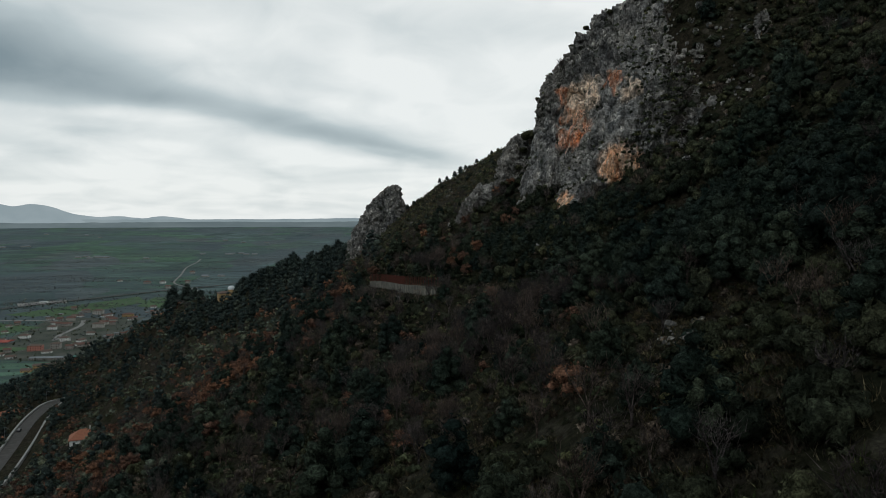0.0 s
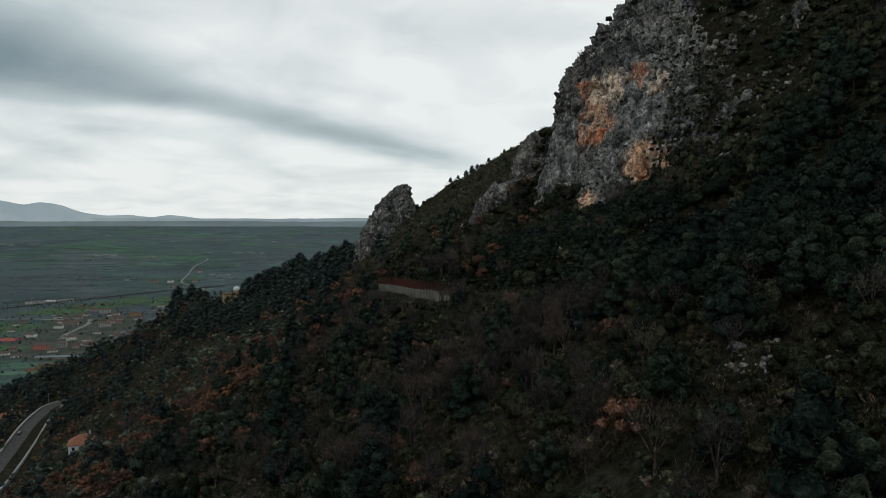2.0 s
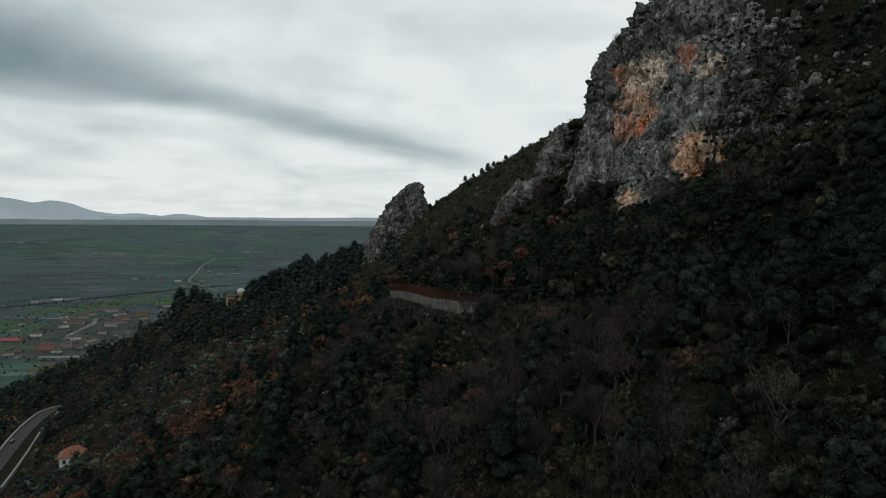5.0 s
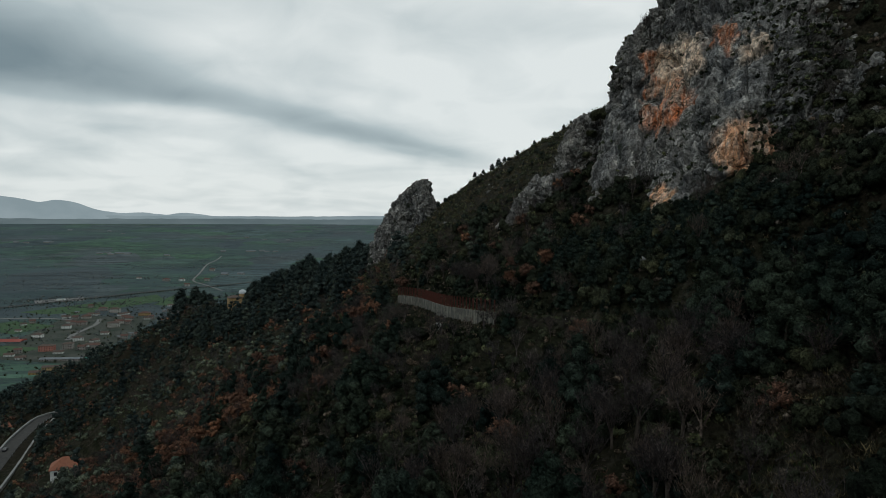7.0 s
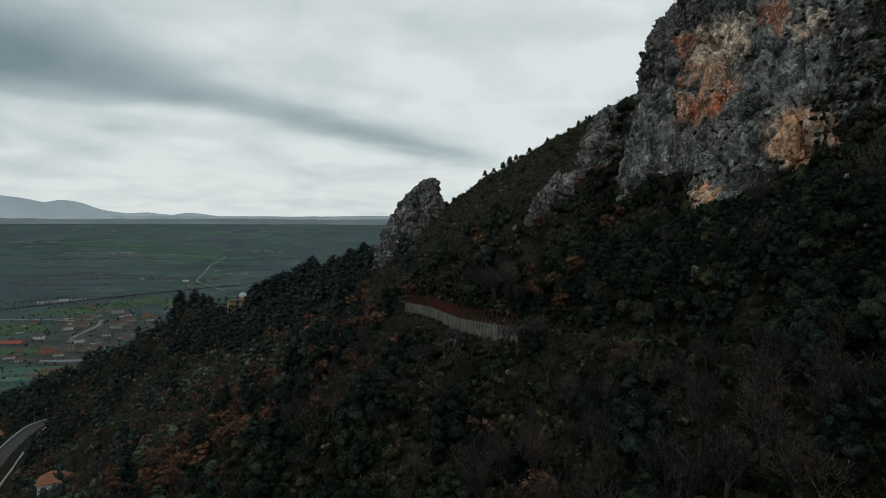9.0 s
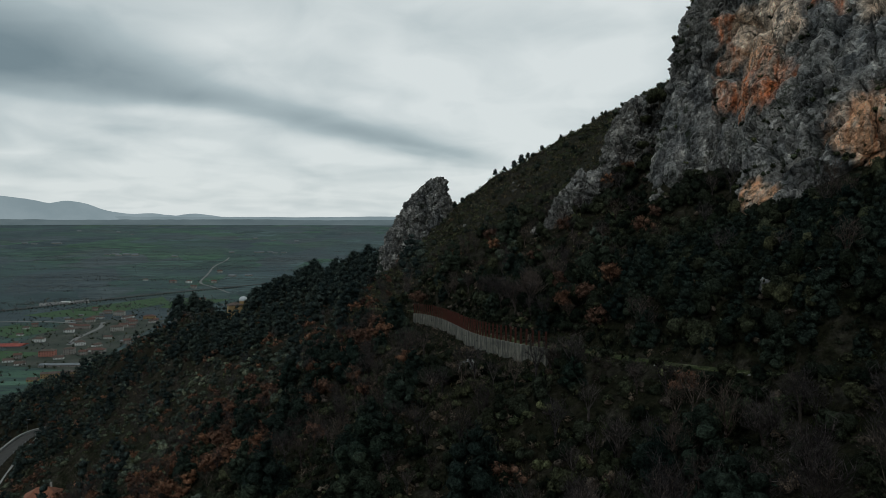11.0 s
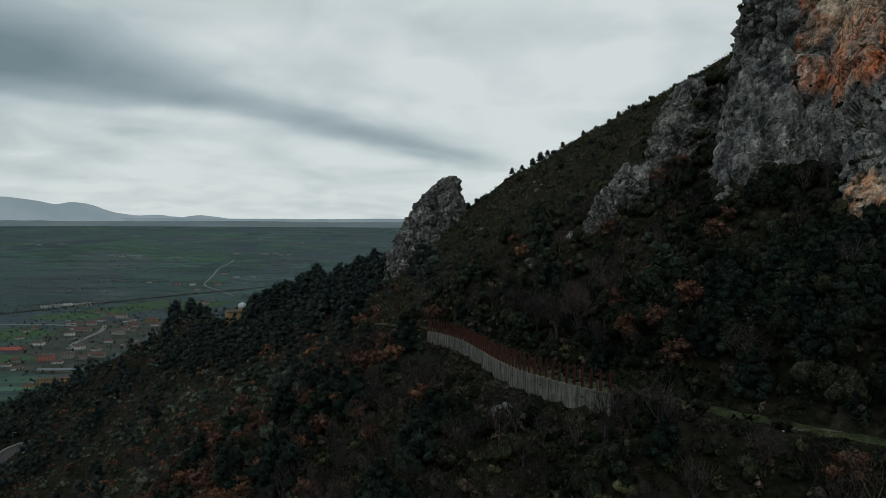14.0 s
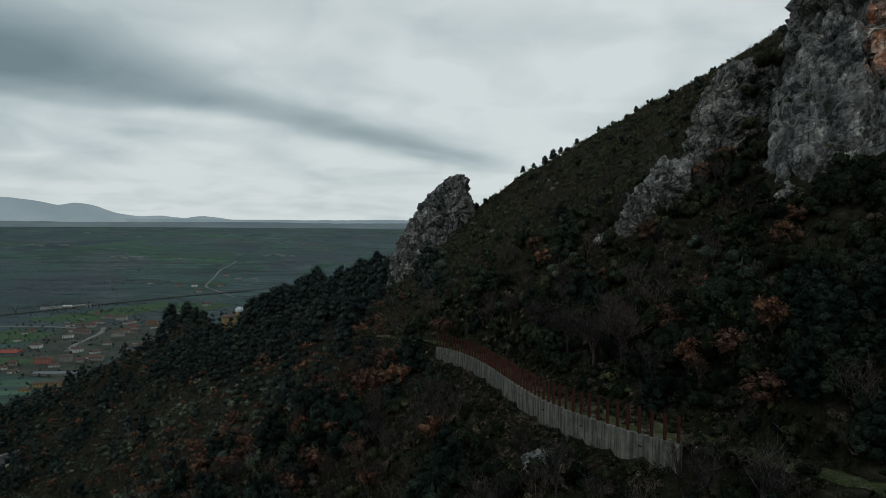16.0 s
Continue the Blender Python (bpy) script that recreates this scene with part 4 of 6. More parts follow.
def height_near_plain(x, y):
    return hill_height(x, y) > -162


# the mix of plants changes over the hillside
S_CLOSE = [shrub(8, 32, 0.17) for _ in range(7)]
S_NEAR = [shrub(5, 22, 0.21) for _ in range(7)]
M_CLOSE = [shrub(8, 28, 0.17) for _ in range(7)]
S_MID = [shrub(4, 22, 0.22) for _ in range(7)]
S_FAR = [shrub(3, 12, 0.38) for _ in range(7)]
S_LOW = [low_bush(26, 0.32) for _ in range(7)]
P_CLOSE = [pine_crown(34, 0.065, 6) for _ in range(7)]
P_NEAR = [pine_crown(20, 0.085) for _ in range(7)]
P_FAR = [pine_crown(11, 0.12, 4, 2) for _ in range(7)]
O_NEAR, O_FAR = [], []
for _ in range(4):
    O_NEAR.append((oak_limbs(), oak_crown(10, 24, 0.075)))
for _ in range(4):
    O_FAR.append(oak_crown(5, 11, 0.13))
B_NEAR = [bare_tree(3, 5) for _ in range(4)]
B_FAR = [bare_tree(2, 4) for _ in range(4)]


def plant(x, y):
    """Which plant grows at each place: 0 none, 1 olive-grey bush, 2 dark evergreen, 3 pine, 4 withered oak, 5 bare tree, 6 scrub, 7 brown brush."""
    z = hill_height(x, y)
    cy = np.interp(x, CREST_X, CREST_Y)
    patch = fbm(flat3(x, y, 26.0), 3, 71)
    patch2 = fbm(flat3(x, y, 15.0), 3, 83)
    u = rng.uniform(0, 1, len(x))
    dt, st, ht = to_line(x, y, TRAIL_LINE)
    above = (st < 0) & (y < 236)

    def draw(*shares):
        edges = np.cumsum(shares)
        return np.searchsorted(edges / max(edges[-1], 1.0), u)

    kind = draw(0.08, 0.15, 0.26, 0.08, 0.015, 0.12, 0.19, 0.105)
    kind = np.where(patch > 0.56, draw(0.03, 0.06, 0.18, 0.05, 0.02, 0.36, 0.12, 0.18), kind)
    kind = np.where(patch2 < 0.40, draw(0.20, 0.05, 0.14, 0.04, 0.01, 0.06, 0.44, 0.06), kind)
    olive = (x < -62) & (y < 330)
    kind = np.where(olive, draw(0.03, 0.58, 0.09, 0.03, 0.05, 0.10, 0.07, 0.05), kind)
    kind = np.where(olive & (patch > 0.56), draw(0.02, 0.22, 0.08, 0.02, 0.36, 0.22, 0.05, 0.03), kind)
    belt = (x < -25) & (x > -130) & (y > 150) & (y < 330)
    kind = np.where(belt & (patch2 > 0.57), draw(0.04, 0.06, 0.18, 0.05, 0.48, 0.12, 0.05, 0.02), kind)
    crest = (x < -45) & (x > -160) & (cy - y < 75 + 25 * (patch - 0.5)) & (y > 290)
    kind = np.where(crest, draw(0.06, 0.12, 0.22, 0.50, 0.04, 0.02, 0.03, 0.01), kind)
    spur_low = (x < -165) & (y > 330)
    kind = np.where(spur_low & ~crest, draw(0.05, 0.10, 0.35, 0.26, 0.12, 0.08, 0.04, 0.0), kind)
    tip = (x <= -160) & (cy - y < 40)
    kind = np.where(tip, draw(0.06, 0.16, 0.50, 0.06, 0.06, 0.04, 0.10, 0.02), kind)
    upper = (y > 222) & (z > -14) & (x > -40)
    kind = np.where(upper, draw(0.46, 0.02, 0.17, 0.004, 0.0, 0.0, 0.27, 0.076), kind)
    wood = above & (x > 16) & (y < 150) & (z < 30)
    kind = np.where(wood, draw(0.02, 0.02, 0.26, 0.56, 0.0, 0.08, 0.04, 0.02), kind)
    lower_wood = ~above & (x > 29) & (y > 50) & (y < 120) & (dt > 5)
    kind = np.where(lower_wood, draw(0.02, 0.0, 0.26, 0.58, 0.0, 0.08, 0.03, 0.03), kind)
    foot = above & (x > 12) & (y > 114) & (y < 170) & (z < 30)
    kind = np.where(foot, draw(0.05, 0.08, 0.52, 0.0, 0.0, 0.06, 0.20, 0.09), kind)
    high = (z >= 16) & (y < 222) & (x > 40)
    kind = np.where(high, draw(0.05, 0.03, 0.56, 0.02, 0.0, 0.04, 0.20, 0.10), kind)
    bare = (((x - 15) / 17) ** 2 + ((y - 58) / 30) ** 2 < 1) & (patch2 > 0.45)
    kind = np.where(bare, draw(0.32, 0.0, 0.20, 0.03, 0.0, 0.12, 0.18, 0.15), kind)
    bank = above & (x <= 16) & (y < 236)
    kind = np.where((kind == 1) & (x > -45), 2, kind)
    kind = np.where((kind == 6) & (x > 8) & (y < 222) & (patch2 > 0.42), 2, kind)
    kind = np.where(bank & (z < 10), draw(0.04, 0.04, 0.44, 0.08, 0.03, 0.18, 0.14, 0.05), kind)
    return np.where((kind == 3) & (x > 2) & (y > 170) & (y < 300), 2, kind)


def grow():
    for near in (True, False):
        if near:
            x, y = jitter(-85, 150, 15, 236, 2.55)
        else:
            x, y = jitter(-400, 260, 60, 560, 4.2)
            m = ~((x > -85) & (x < 150) & (y > 15) & (y < 236))
            x, y = x[m], y[m]
        m = free_spot(x, y) & height_near_plain(x, y)
        x, y = x[m], y[m]
        k = plant(x, y)
        u = rng.uniform(0, 1, len(x))
        word = "nearer" if near else "farther"
        close = (x > -38) & (x < 50) & (y < 138) & near

        def some(kind):
            q = k == kind
            return x[q], y[q], u[q]

        def part_of(kind, sel):
            q = (k == kind) & sel
            return x[q], y[q], u[q]

        px, py, pu = some(1)
        scatter("olive_bushes", S_NEAR if near else S_FAR, px, py, 1.5 + 1.2 * pu, M_OLIVE, "grey-green olive bushes over the " + word + " slope", "bushes")
        if near:
            px, py, pu = part_of(2, close)
            scatter("evergreen_bushes", S_CLOSE, px, py, 1.0 + 1.3 * pu, M_OAK, "dark evergreen oak bushes below the track", "bushes", 0.1, 1.0 + 0.4 * pu)
            px, py, pu = part_of(3, close)
            scatter("pine_wood", P_CLOSE, px, py, 4.5 + 5.5 * pu ** 1.5, M_PINE, "dark green pine wood below the track", "wood", 0.12)
            px, py, pu = part_of(6, close)
            scatter("scrub", M_CLOSE, px, py, 0.6 + 0.8 * pu, M_SCRUB, "low green scrub below the track", "scrub", 0.15, 0.8 + 0.2 * pu)
        px, py, pu = part_of(2, ~close)
        scatter("evergreen_bushes", S_NEAR if near else S_FAR, px, py, 1.1 + 1.4 * pu, M_OAK if near else M_OAK_HAZED, "dark evergreen oak bushes over the " + word + " slope", "bushes", 0.1, 1.0 + 0.4 * pu)
        px, py, pu = part_of(6, ~close)
        scatter("scrub", S_MID if near else S_FAR, px, py, 0.6 + 0.8 * pu, M_SCRUB, "low green scrub over the " + word + " slope", "scrub", 0.15, 0.8 + 0.2 * pu)
        px, py, pu = some(7)
        scatter("brush", S_MID if near else S_FAR, px, py, 0.7 + 0.9 * pu, M_BROOM, "brown winter brush over the " + word + " slope", "scrub", 0.15, 0.8 + 0.2 * pu)
        px, py, pu = part_of(3, ~close)
        scatter("pine_wood", P_NEAR if near else P_FAR, px, py, (4.5 if near else 7.0) + 5.5 * pu ** 1.5, M_PINE if near else M_PINE_HAZED, "dark green pine wood on the " + word + " slope", "wood", 0.12)
        px, py, pu = some(4)
        scatter("withered_oaks", [c for limbs, c in O_NEAR] if near else O_FAR, px, py, 3.2 + 2.6 * pu, M_RUST, "rust-brown withered oaks on the " + word + " slope", "wood", 0.22)
        px, py, pu = some(5)
        scatter("bare_trees", B_NEAR if near else B_FAR, px, py, 3.4 + 3.0 * pu, M_TWIG, "leafless grey-brown trees on the " + word + " slope", "wood", 0.0)
    x, y = jitter(-60, 120, 15, 236, 1.4)
    m = free_spot(x, y, 0.2)
    x, y = x[m], y[m]
    u = rng.uniform(0, 1, len(x))
    dry = fbm(flat3(x, y, 14.0), 3, 95)
    tufts = [tuft(10) for _ in range(6)]
    a, b = dry > 0.53, (dry <= 0.53) & (dry > 0.42)
    scatter("dry_grass", tufts, x[a], y[a], 0.5 + 0.5 * u[a], M_GRASS, "tufts of dry straw-coloured grass on the slope", "grass", 0.0)
    scatter("green_grass", tufts, x[b], y[b], 0.45 + 0.45 * u[b], M_GREEN, "tufts of green grass on the slope", "grass", 0.0)
    x, y = jitter(-70, 100, 15, 236, 2.2)
    m = free_spot(x, y, 0.4)
    x, y = x[m], y[m]
    u = rng.uniform(0, 1, len(x))
    tone = fbm(flat3(x, y, 9.0), 3, 97)
    a, b = tone > 0.52, tone < 0.5
    scatter("ground_cover", S_LOW, x[b], y[b], 0.4 + 0.5 * u[b], M_OAK, "low dark green ground cover on the slope", "scrub", 0.2, 0.7 + 0.3 * u[b])
    scatter("bramble", S_LOW, x[a], y[a], 0.4 + 0.5 * u[a], M_BROOM, "low brown bramble on the slope", "scrub", 0.2, 0.7 + 0.3 * u[a])
    x, y = jitter(-55, 48, 84, 205, 1.75)
    m = free_spot(x, y, 0.5) & (hill_height(x, y) < -2)
    x, y = x[m], y[m]
    u = rng.uniform(0, 1, len(x))
    tone = fbm(flat3(x, y, 11.0), 3, 67) + 0.25 * (rng.uniform(0, 1, len(x)) - 0.5)
    a, b, c = tone < 0.47, (tone >= 0.47) & (tone < 0.56), tone >= 0.56
    scatter("undergrowth", S_LOW, x[a], y[a], 0.5 + 0.7 * u[a], M_OAK, "dark green undergrowth on the slope round the wall", "scrub", 0.2, 0.8 + 0.5 * u[a])
    scatter("undergrowth", S_LOW, x[b], y[b], 0.4 + 0.6 * u[b], M_SCRUB, "olive-green undergrowth on the slope round the wall", "scrub", 0.2, 0.8 + 0.5 * u[b])
    scatter("undergrowth", S_LOW, x[c], y[c], 0.4 + 0.6 * u[c], M_BROOM, "brown undergrowth on the slope round the wall", "scrub", 0.2, 0.8 + 0.5 * u[c])
    # straw and brown brush on the bare patch below the track
    x, y = jitter(-6, 36, 24, 92, 0.8)
    m = free_spot(x, y, 0.2) & (fbm(flat3(x, y, 6.0), 2, 31) > 0.40)
    x, y = x[m], y[m]
    u = rng.uniform(0, 1, len(x))
    straw = [tuft(24, 0.8) for _ in range(6)]
    a = u < 0.45
    scatter("straw", straw, x[a], y[a], 0.6 + 0.9 * u[a], M_GRASS, "short dry straw on the bare slope", "grass", 0.0)
    scatter("brown_stalks", straw, x[~a], y[~a], 0.4 + 0.6 * u[~a], M_BROOM, "brown dead stalks on the bare slope", "grass", 0.0)
    x, y = jitter(8, 58, 26, 84, 4.2)
    m = free_spot(x, y, 0.4) & (fbm(flat3(x, y, 8.0), 2, 33) > 0.48)
    x, y = x[m], y[m]
    u = rng.uniform(0, 1, len(x))
    scatter("patch_bushes", M_CLOSE, x, y, 0.4 + 0.6 * u, M_OAK, "small dark bushes on the bare slope", "bushes", 0.15)
    # the dense growth on the slope below the track and the wall
    x, y = jitter(-42, 46, 96, 156, 2.9)
    dt, st, ht = to_line(x, y, TRAIL_LINE)
    m = free_spot(x, y, 0.5) & (st > 0) & (fbm(flat3(x, y, 9.0), 2, 35) > 0.40)
    x, y = x[m], y[m]
    u = rng.uniform(0, 1, len(x))
    scatter("lower_thicket", S_NEAR, x, y, 0.8 + 1.2 * u, M_OAK_SHADED, "dark evergreen thicket on the slope below the track", "bushes", 0.12, 0.9 + 0.4 * u)
    # bushes and brown brush on the steep bank above the track, and below its edge
    d = np.gradient(TRAIL_LINE[:, :2], axis=0)
    d /= np.linalg.norm(d, axis=1, keepdims=True)
    d_trail = d
    j = rng.integers(0, len(TRAIL_LINE), 560)
    o = np.where(rng.uniform(0, 1, 560) < 0.72, rng.uniform(2.4, 7.5, 560), rng.uniform(-10, -6.5, 560))
    x, y = TRAIL_LINE[j, 0] - d[j, 1] * o, TRAIL_LINE[j, 1] + d[j, 0] * o
    dw, sw, hw = to_line(x, y, WALL_LINE)
    m = (dw > 3.2) & on_view_side(x, y)
    x, y = x[m], y[m]
    u = rng.uniform(0, 1, len(x))
    a = u < 0.72
    scatter("bank_bushes", S_NEAR, x[a], y[a], 0.7 + 0.9 * u[a], M_OAK_SHADED, "dark evergreen bushes on the steep bank beside the track", "bushes", 0.25, 1.0 + 0.4 * u[a])
    scatter("bank_brush", S_MID, x[~a], y[~a], 0.2 + 0.9 * u[~a], M_BROOM, "brown brush on the steep bank beside the track", "scrub", 0.2)
    # rank grass, brush and bushes on the bed behind the wall
    d = np.gradient(WALL_LINE[:, :2], axis=0)
    d /= np.linalg.norm(d, axis=1, keepdims=True)
    j = np.concatenate([rng.integers(0, len(WALL_LINE), 380), np.zeros(60, int)])
    o = rng.uniform(0.9, 5.5, len(j))
    back = np.where(np.arange(len(j)) < 380, 0.0, rng.uniform(0, 9, len(j)))
    x, y = WALL_LINE[j, 0] + d[j, 1] * o - d[j, 0] * back, WALL_LINE[j, 1] - d[j, 0] * o - d[j, 1] * back
    z = WALL_LINE[j, 2] - 0.25 + 0.25 * np.maximum(o - 4, 0)
    z = np.where(back > 0.5, ground_height(x, y), z)
    u = rng.uniform(0, 1, len(x))
    a, b = (u < 0.4) & (o > 2.2), u >= 0.55
    scatter("verge_bushes", M_CLOSE, x[a], y[a], 0.45 + 1.2 * u[a], M_OAK, "small dark bushes on the bed behind the wall", "bushes", 0.15, None, z[a])
    scatter("verge_brush", S_LOW, x[b], y[b], 0.1 + 0.5 * u[b], M_BROOM, "brown brush on the bed behind the wall", "scrub", 0.15, None, z[b])
    # dark bushes over the shoulder beside and above the cliff, and along the cliff's foot
    x, y = jitter(48, 130, 118, 226, 3.5)
    m = free_spot(x, y, 0.4) & (hill_height(x, y) > 10) & (fbm(flat3(x, y, 8.0), 2, 39) > 0.36)
    x, y = x[m], y[m]
    u = rng.uniform(0, 1, len(x))
    a = rng.uniform(0, 1, len(x)) < 0.6
    scatter("shoulder_bushes", S_MID, x[a], y[a], 0.8 + 1.1 * u[a], M_OAK, "dark evergreen bushes over the shoulder beside the cliff", "bushes", 0.12, 0.9 + 0.4 * u[a])
    scatter("shoulder_scrub", S_MID, x[~a], y[~a], 0.6 + 0.9 * u[~a], M_BROOM, "brown winter scrub over the shoulder beside the cliff", "scrub", 0.12, 0.9 + 0.4 * u[~a])
    x, y = jitter(56, 96, 160, 204, 2.4)
    u = rng.uniform(0, 1, len(x))
    a = u < 0.6
    scatter("brow_bushes", S_MID, x[a], y[a], 0.6 + 1.6 * u[a], M_OAK_HAZED, "evergreen bushes on the brow above the cliff", "bushes", 0.12)
    scatter("brow_scrub", S_MID, x[~a], y[~a], 0.3 + 0.8 * u[~a], M_SCRUB, "olive scrub on the brow above the cliff", "scrub", 0.12)
    f = catmull(FOOT[1:7], 60)
    t = f[rng.integers(0, 60, 240)]
    o = rng.uniform(1.6, 11.0, 240)
    x, y = t[:, 0] - 0.85 * o + rng.normal(size=240), t[:, 1] - 0.5 * o + rng.normal(size=240)
    m = free_spot(x, y, 0.4)
    x, y = x[m], y[m]
    u = rng.uniform(0, 1, len(x))
    scatter("cliff_foot_bushes", S_MID, x, y, 0.8 + 1.4 * u, M_OAK_SHADED, "dark evergreen bushes along the foot of the cliff", "bushes", 0.1, 1.0 + 0.4 * u)
    # the dense thicket on the bank above the track
    x, y = jitter(-14, 64, 96, 200, 2.2)
    d, s, h = to_line(x, y, TRAIL_LINE)
    m = free_spot(x, y, 1.4) & (s < 0) & (d < 17) & (fbm(flat3(x, y, 8.0), 2, 37) > 0.36)
    x, y = x[m], y[m]
    u = rng.uniform(0, 1, len(x))
    scatter("thicket", S_NEAR, x, y, 1.3 + 1.3 * u, M_OAK_SHADED, "dark evergreen thicket on the bank above the track", "bushes", 0.1, 1.0 + 0.5 * u)
    x, y = jitter(4, 44, 118, 168, 2.6)
    d, s, h = to_line(x, y, TRAIL_LINE)
    m = free_spot(x, y, 0.9) & (s < 0) & (d < 24) & (np.hypot(x - 8, y - 158) > 5)
    x, y = x[m], y[m]
    u = rng.uniform(0, 1, len(x))
    scatter("bank_pines", P_NEAR, x, y, 2.6 + 3.2 * u, M_PINE, "young dark pines crowding the bank above the track", "wood", 0.2)
    # grass, bramble and low growth at the foot of the wall and along the track
    t = WALL_LINE[rng.integers(0, len(WALL_LINE), 760)]
    o = rng.uniform(0.35, 4.2, 760)
    x, y = t[:, 0] - 0.92 * o, t[:, 1] - 0.38 * o
    u = rng.uniform(0, 1, 760)
    a = u < 0.6
    scatter("wall_foot_growth", S_LOW, x[a], y[a], 0.35 + 0.9 * u[a], M_OAK, "dark low growth along the foot of the wall", "scrub", 0.2)
    scatter("wall_foot_bramble", S_LOW, x[~a], y[~a], 0.2 + 0.5 * u[~a], M_BROOM, "brown bramble along the foot of the wall", "scrub", 0.2)
    j = rng.integers(0, len(TRAIL_LINE), 900)
    o = rng.uniform(1.9, 8.0, 900)
    x, y = TRAIL_LINE[j, 0] - d_trail[j, 1] * o, TRAIL_LINE[j, 1] + d_trail[j, 0] * o
    m = (to_line(x, y, WALL_LINE)[0] > 3.0) & on_view_side(x, y)
    x, y = x[m], y[m]
    u = rng.uniform(0, 1, len(x))
    scatter("bank_undergrowth", S_LOW, x, y, 0.4 + 0.8 * u, M_OAK_SHADED, "dark low growth hanging over the cut bank of the track", "scrub", 0.2, 0.9 + 0.4 * u)
    t = TRAIL_LINE[rng.integers(0, len(TRAIL_LINE), 1500)]
    x, y = t[:, 0] + rng.normal(size=1500) * 1.7, t[:, 1] + rng.normal(size=1500) * 1.7
    u = rng.uniform(0, 1, 1500)
    scatter("track_grass", tufts, x, y, 0.2 + 0.3 * u, M_GREEN, "short green grass over the track", "grass", -0.05)
    # low growth between the trees of the farther slope
    x, y = jitter(-330, -58, 90, 470, 3.9)
    m = free_spot(x, y, 0.4) & height_near_plain(x, y)
    x, y = x[m], y[m]
    u = rng.uniform(0, 1, len(x))
    tone = fbm(flat3(x, y, 14.0), 3, 98)
    a, b = tone > 0.55, tone < 0.5
    scatter("slope_cover", S_LOW, x[b], y[b], 0.6 + 0.8 * u[b], M_SCRUB, "low green growth over the farther slope", "scrub", 0.2, 0.8 + 0.2 * u[b])
    scatter("slope_bramble", S_LOW, x[a], y[a], 0.6 + 0.8 * u[a], M_BROOM, "low brown growth over the farther slope", "scrub", 0.2, 0.8 + 0.2 * u[a])
    # heath and grass of the high slope between the pinnacle and the cliff
    x, y = jitter(-45, 110, 228, 362, 2.2)
    m = on_view_side(x, y)
    x, y = x[m], y[m]
    u = rng.uniform(0, 1, len(x))
    tone = fbm(flat3(x, y, 16.0), 3, 99)
    a, b = tone > 0.57, tone < 0.56
    c = u < 0.17
    scatter("dark_heath", S_LOW, x[c], y[c], 0.5 + 3.0 * u[c], M_OAK, "low dark heath on the high slope", "scrub", 0.2, 0.7 + 0.3 * u[c])
    scatter("heath", S_LOW, x[b], y[b], 0.5 + 0.7 * u[b], M_SCRUB, "low green heath on the high slope", "scrub", 0.2, 0.7 + 0.3 * u[b])
    a = rng.uniform(0, 1, len(x)) < 0.85
    scatter("high_grass", tufts, x[a], y[a], 0.9 + 1.0 * u[a], M_GRASS, "dry grass on the high slope", "grass", 0.0)


grow()


def cliff_plants():
    """Bushes rooted on the ledges and the brow of the cliff."""
    g = CLIFF_GRID
    n = grid_normals(g)
    up = np.abs(n[:, :, 2]).ravel()
    p = g.reshape(-1, 3)
    row = np.repeat(np.linspace(0, 1, g.shape[0])[:, None], g.shape[1], 1).ravel()
    col = np.repeat(np.linspace(0, 1, g.shape[1])[None], g.shape[0], 0).ravel()
    patch = fbm(p / 7.0, 3, 55)
    brow = col > 0.66
    chance = np.where(brow, 0.028, 0.004) * (up > 0.45) * (patch > 0.44)
    right = (row > 0.62) & (col > 0.45)
    chance = np.where(right & (patch > 0.38), 0.030, chance)
    chance = np.where((row > 0.74) & (col > 0.2), 0.03, chance)
    flank = p[:, 0] > np.interp(p[:, 2], [3, 13, 25, 35, 47, 60], [51, 54, 51, 54, 67, 84]) + (patch - 0.45) * 16
    chance = np.where(flank & (patch > 0.30), 0.05, chance)
    chance = chance + 0.004 * (patch > 0.53) + 0.018 * ((p[:, 2] < 19) & (patch > 0.44))
    m = rng.uniform(0, 1, len(p)) < chance
    q = p[m]
    u = rng.uniform(0, 1, len(q))
    dark = u < 0.6
    scatter("ledge_bushes", S_FAR, q[dark, 0], q[dark, 1], 0.45 + 1.4 * u[dark], M_OAK, "dark bushes rooted on ledges of the cliff", "bushes", 0.25, None, q[dark, 2])
    scatter("ledge_scrub", S_FAR, q[~dark, 0], q[~dark, 1], 0.3 + 0.8 * u[~dark], M_SCRUB, "low scrub rooted on ledges of the cliff", "scrub", 0.25, None, q[~dark, 2])


cliff_plants()


# ---- wall, fence and track ----
def wall_frame(line):
    """Length along a line, and its sideways unit vectors (to the right)."""
    d = np.gradient(line[:, :2], axis=0)
    d /= np.linalg.norm(d, axis=1, keepdims=True)
    s = np.concatenate([[0], np.cumsum(np.linalg.norm(np.diff(line[:, :2], axis=0), axis=1))])
    return s, d, np.stack([d[:, 1], -d[:, 0]], 1)


def along(line, s, at):
    return np.array([np.interp(at, s, line[:, k]) for k in range(3)])


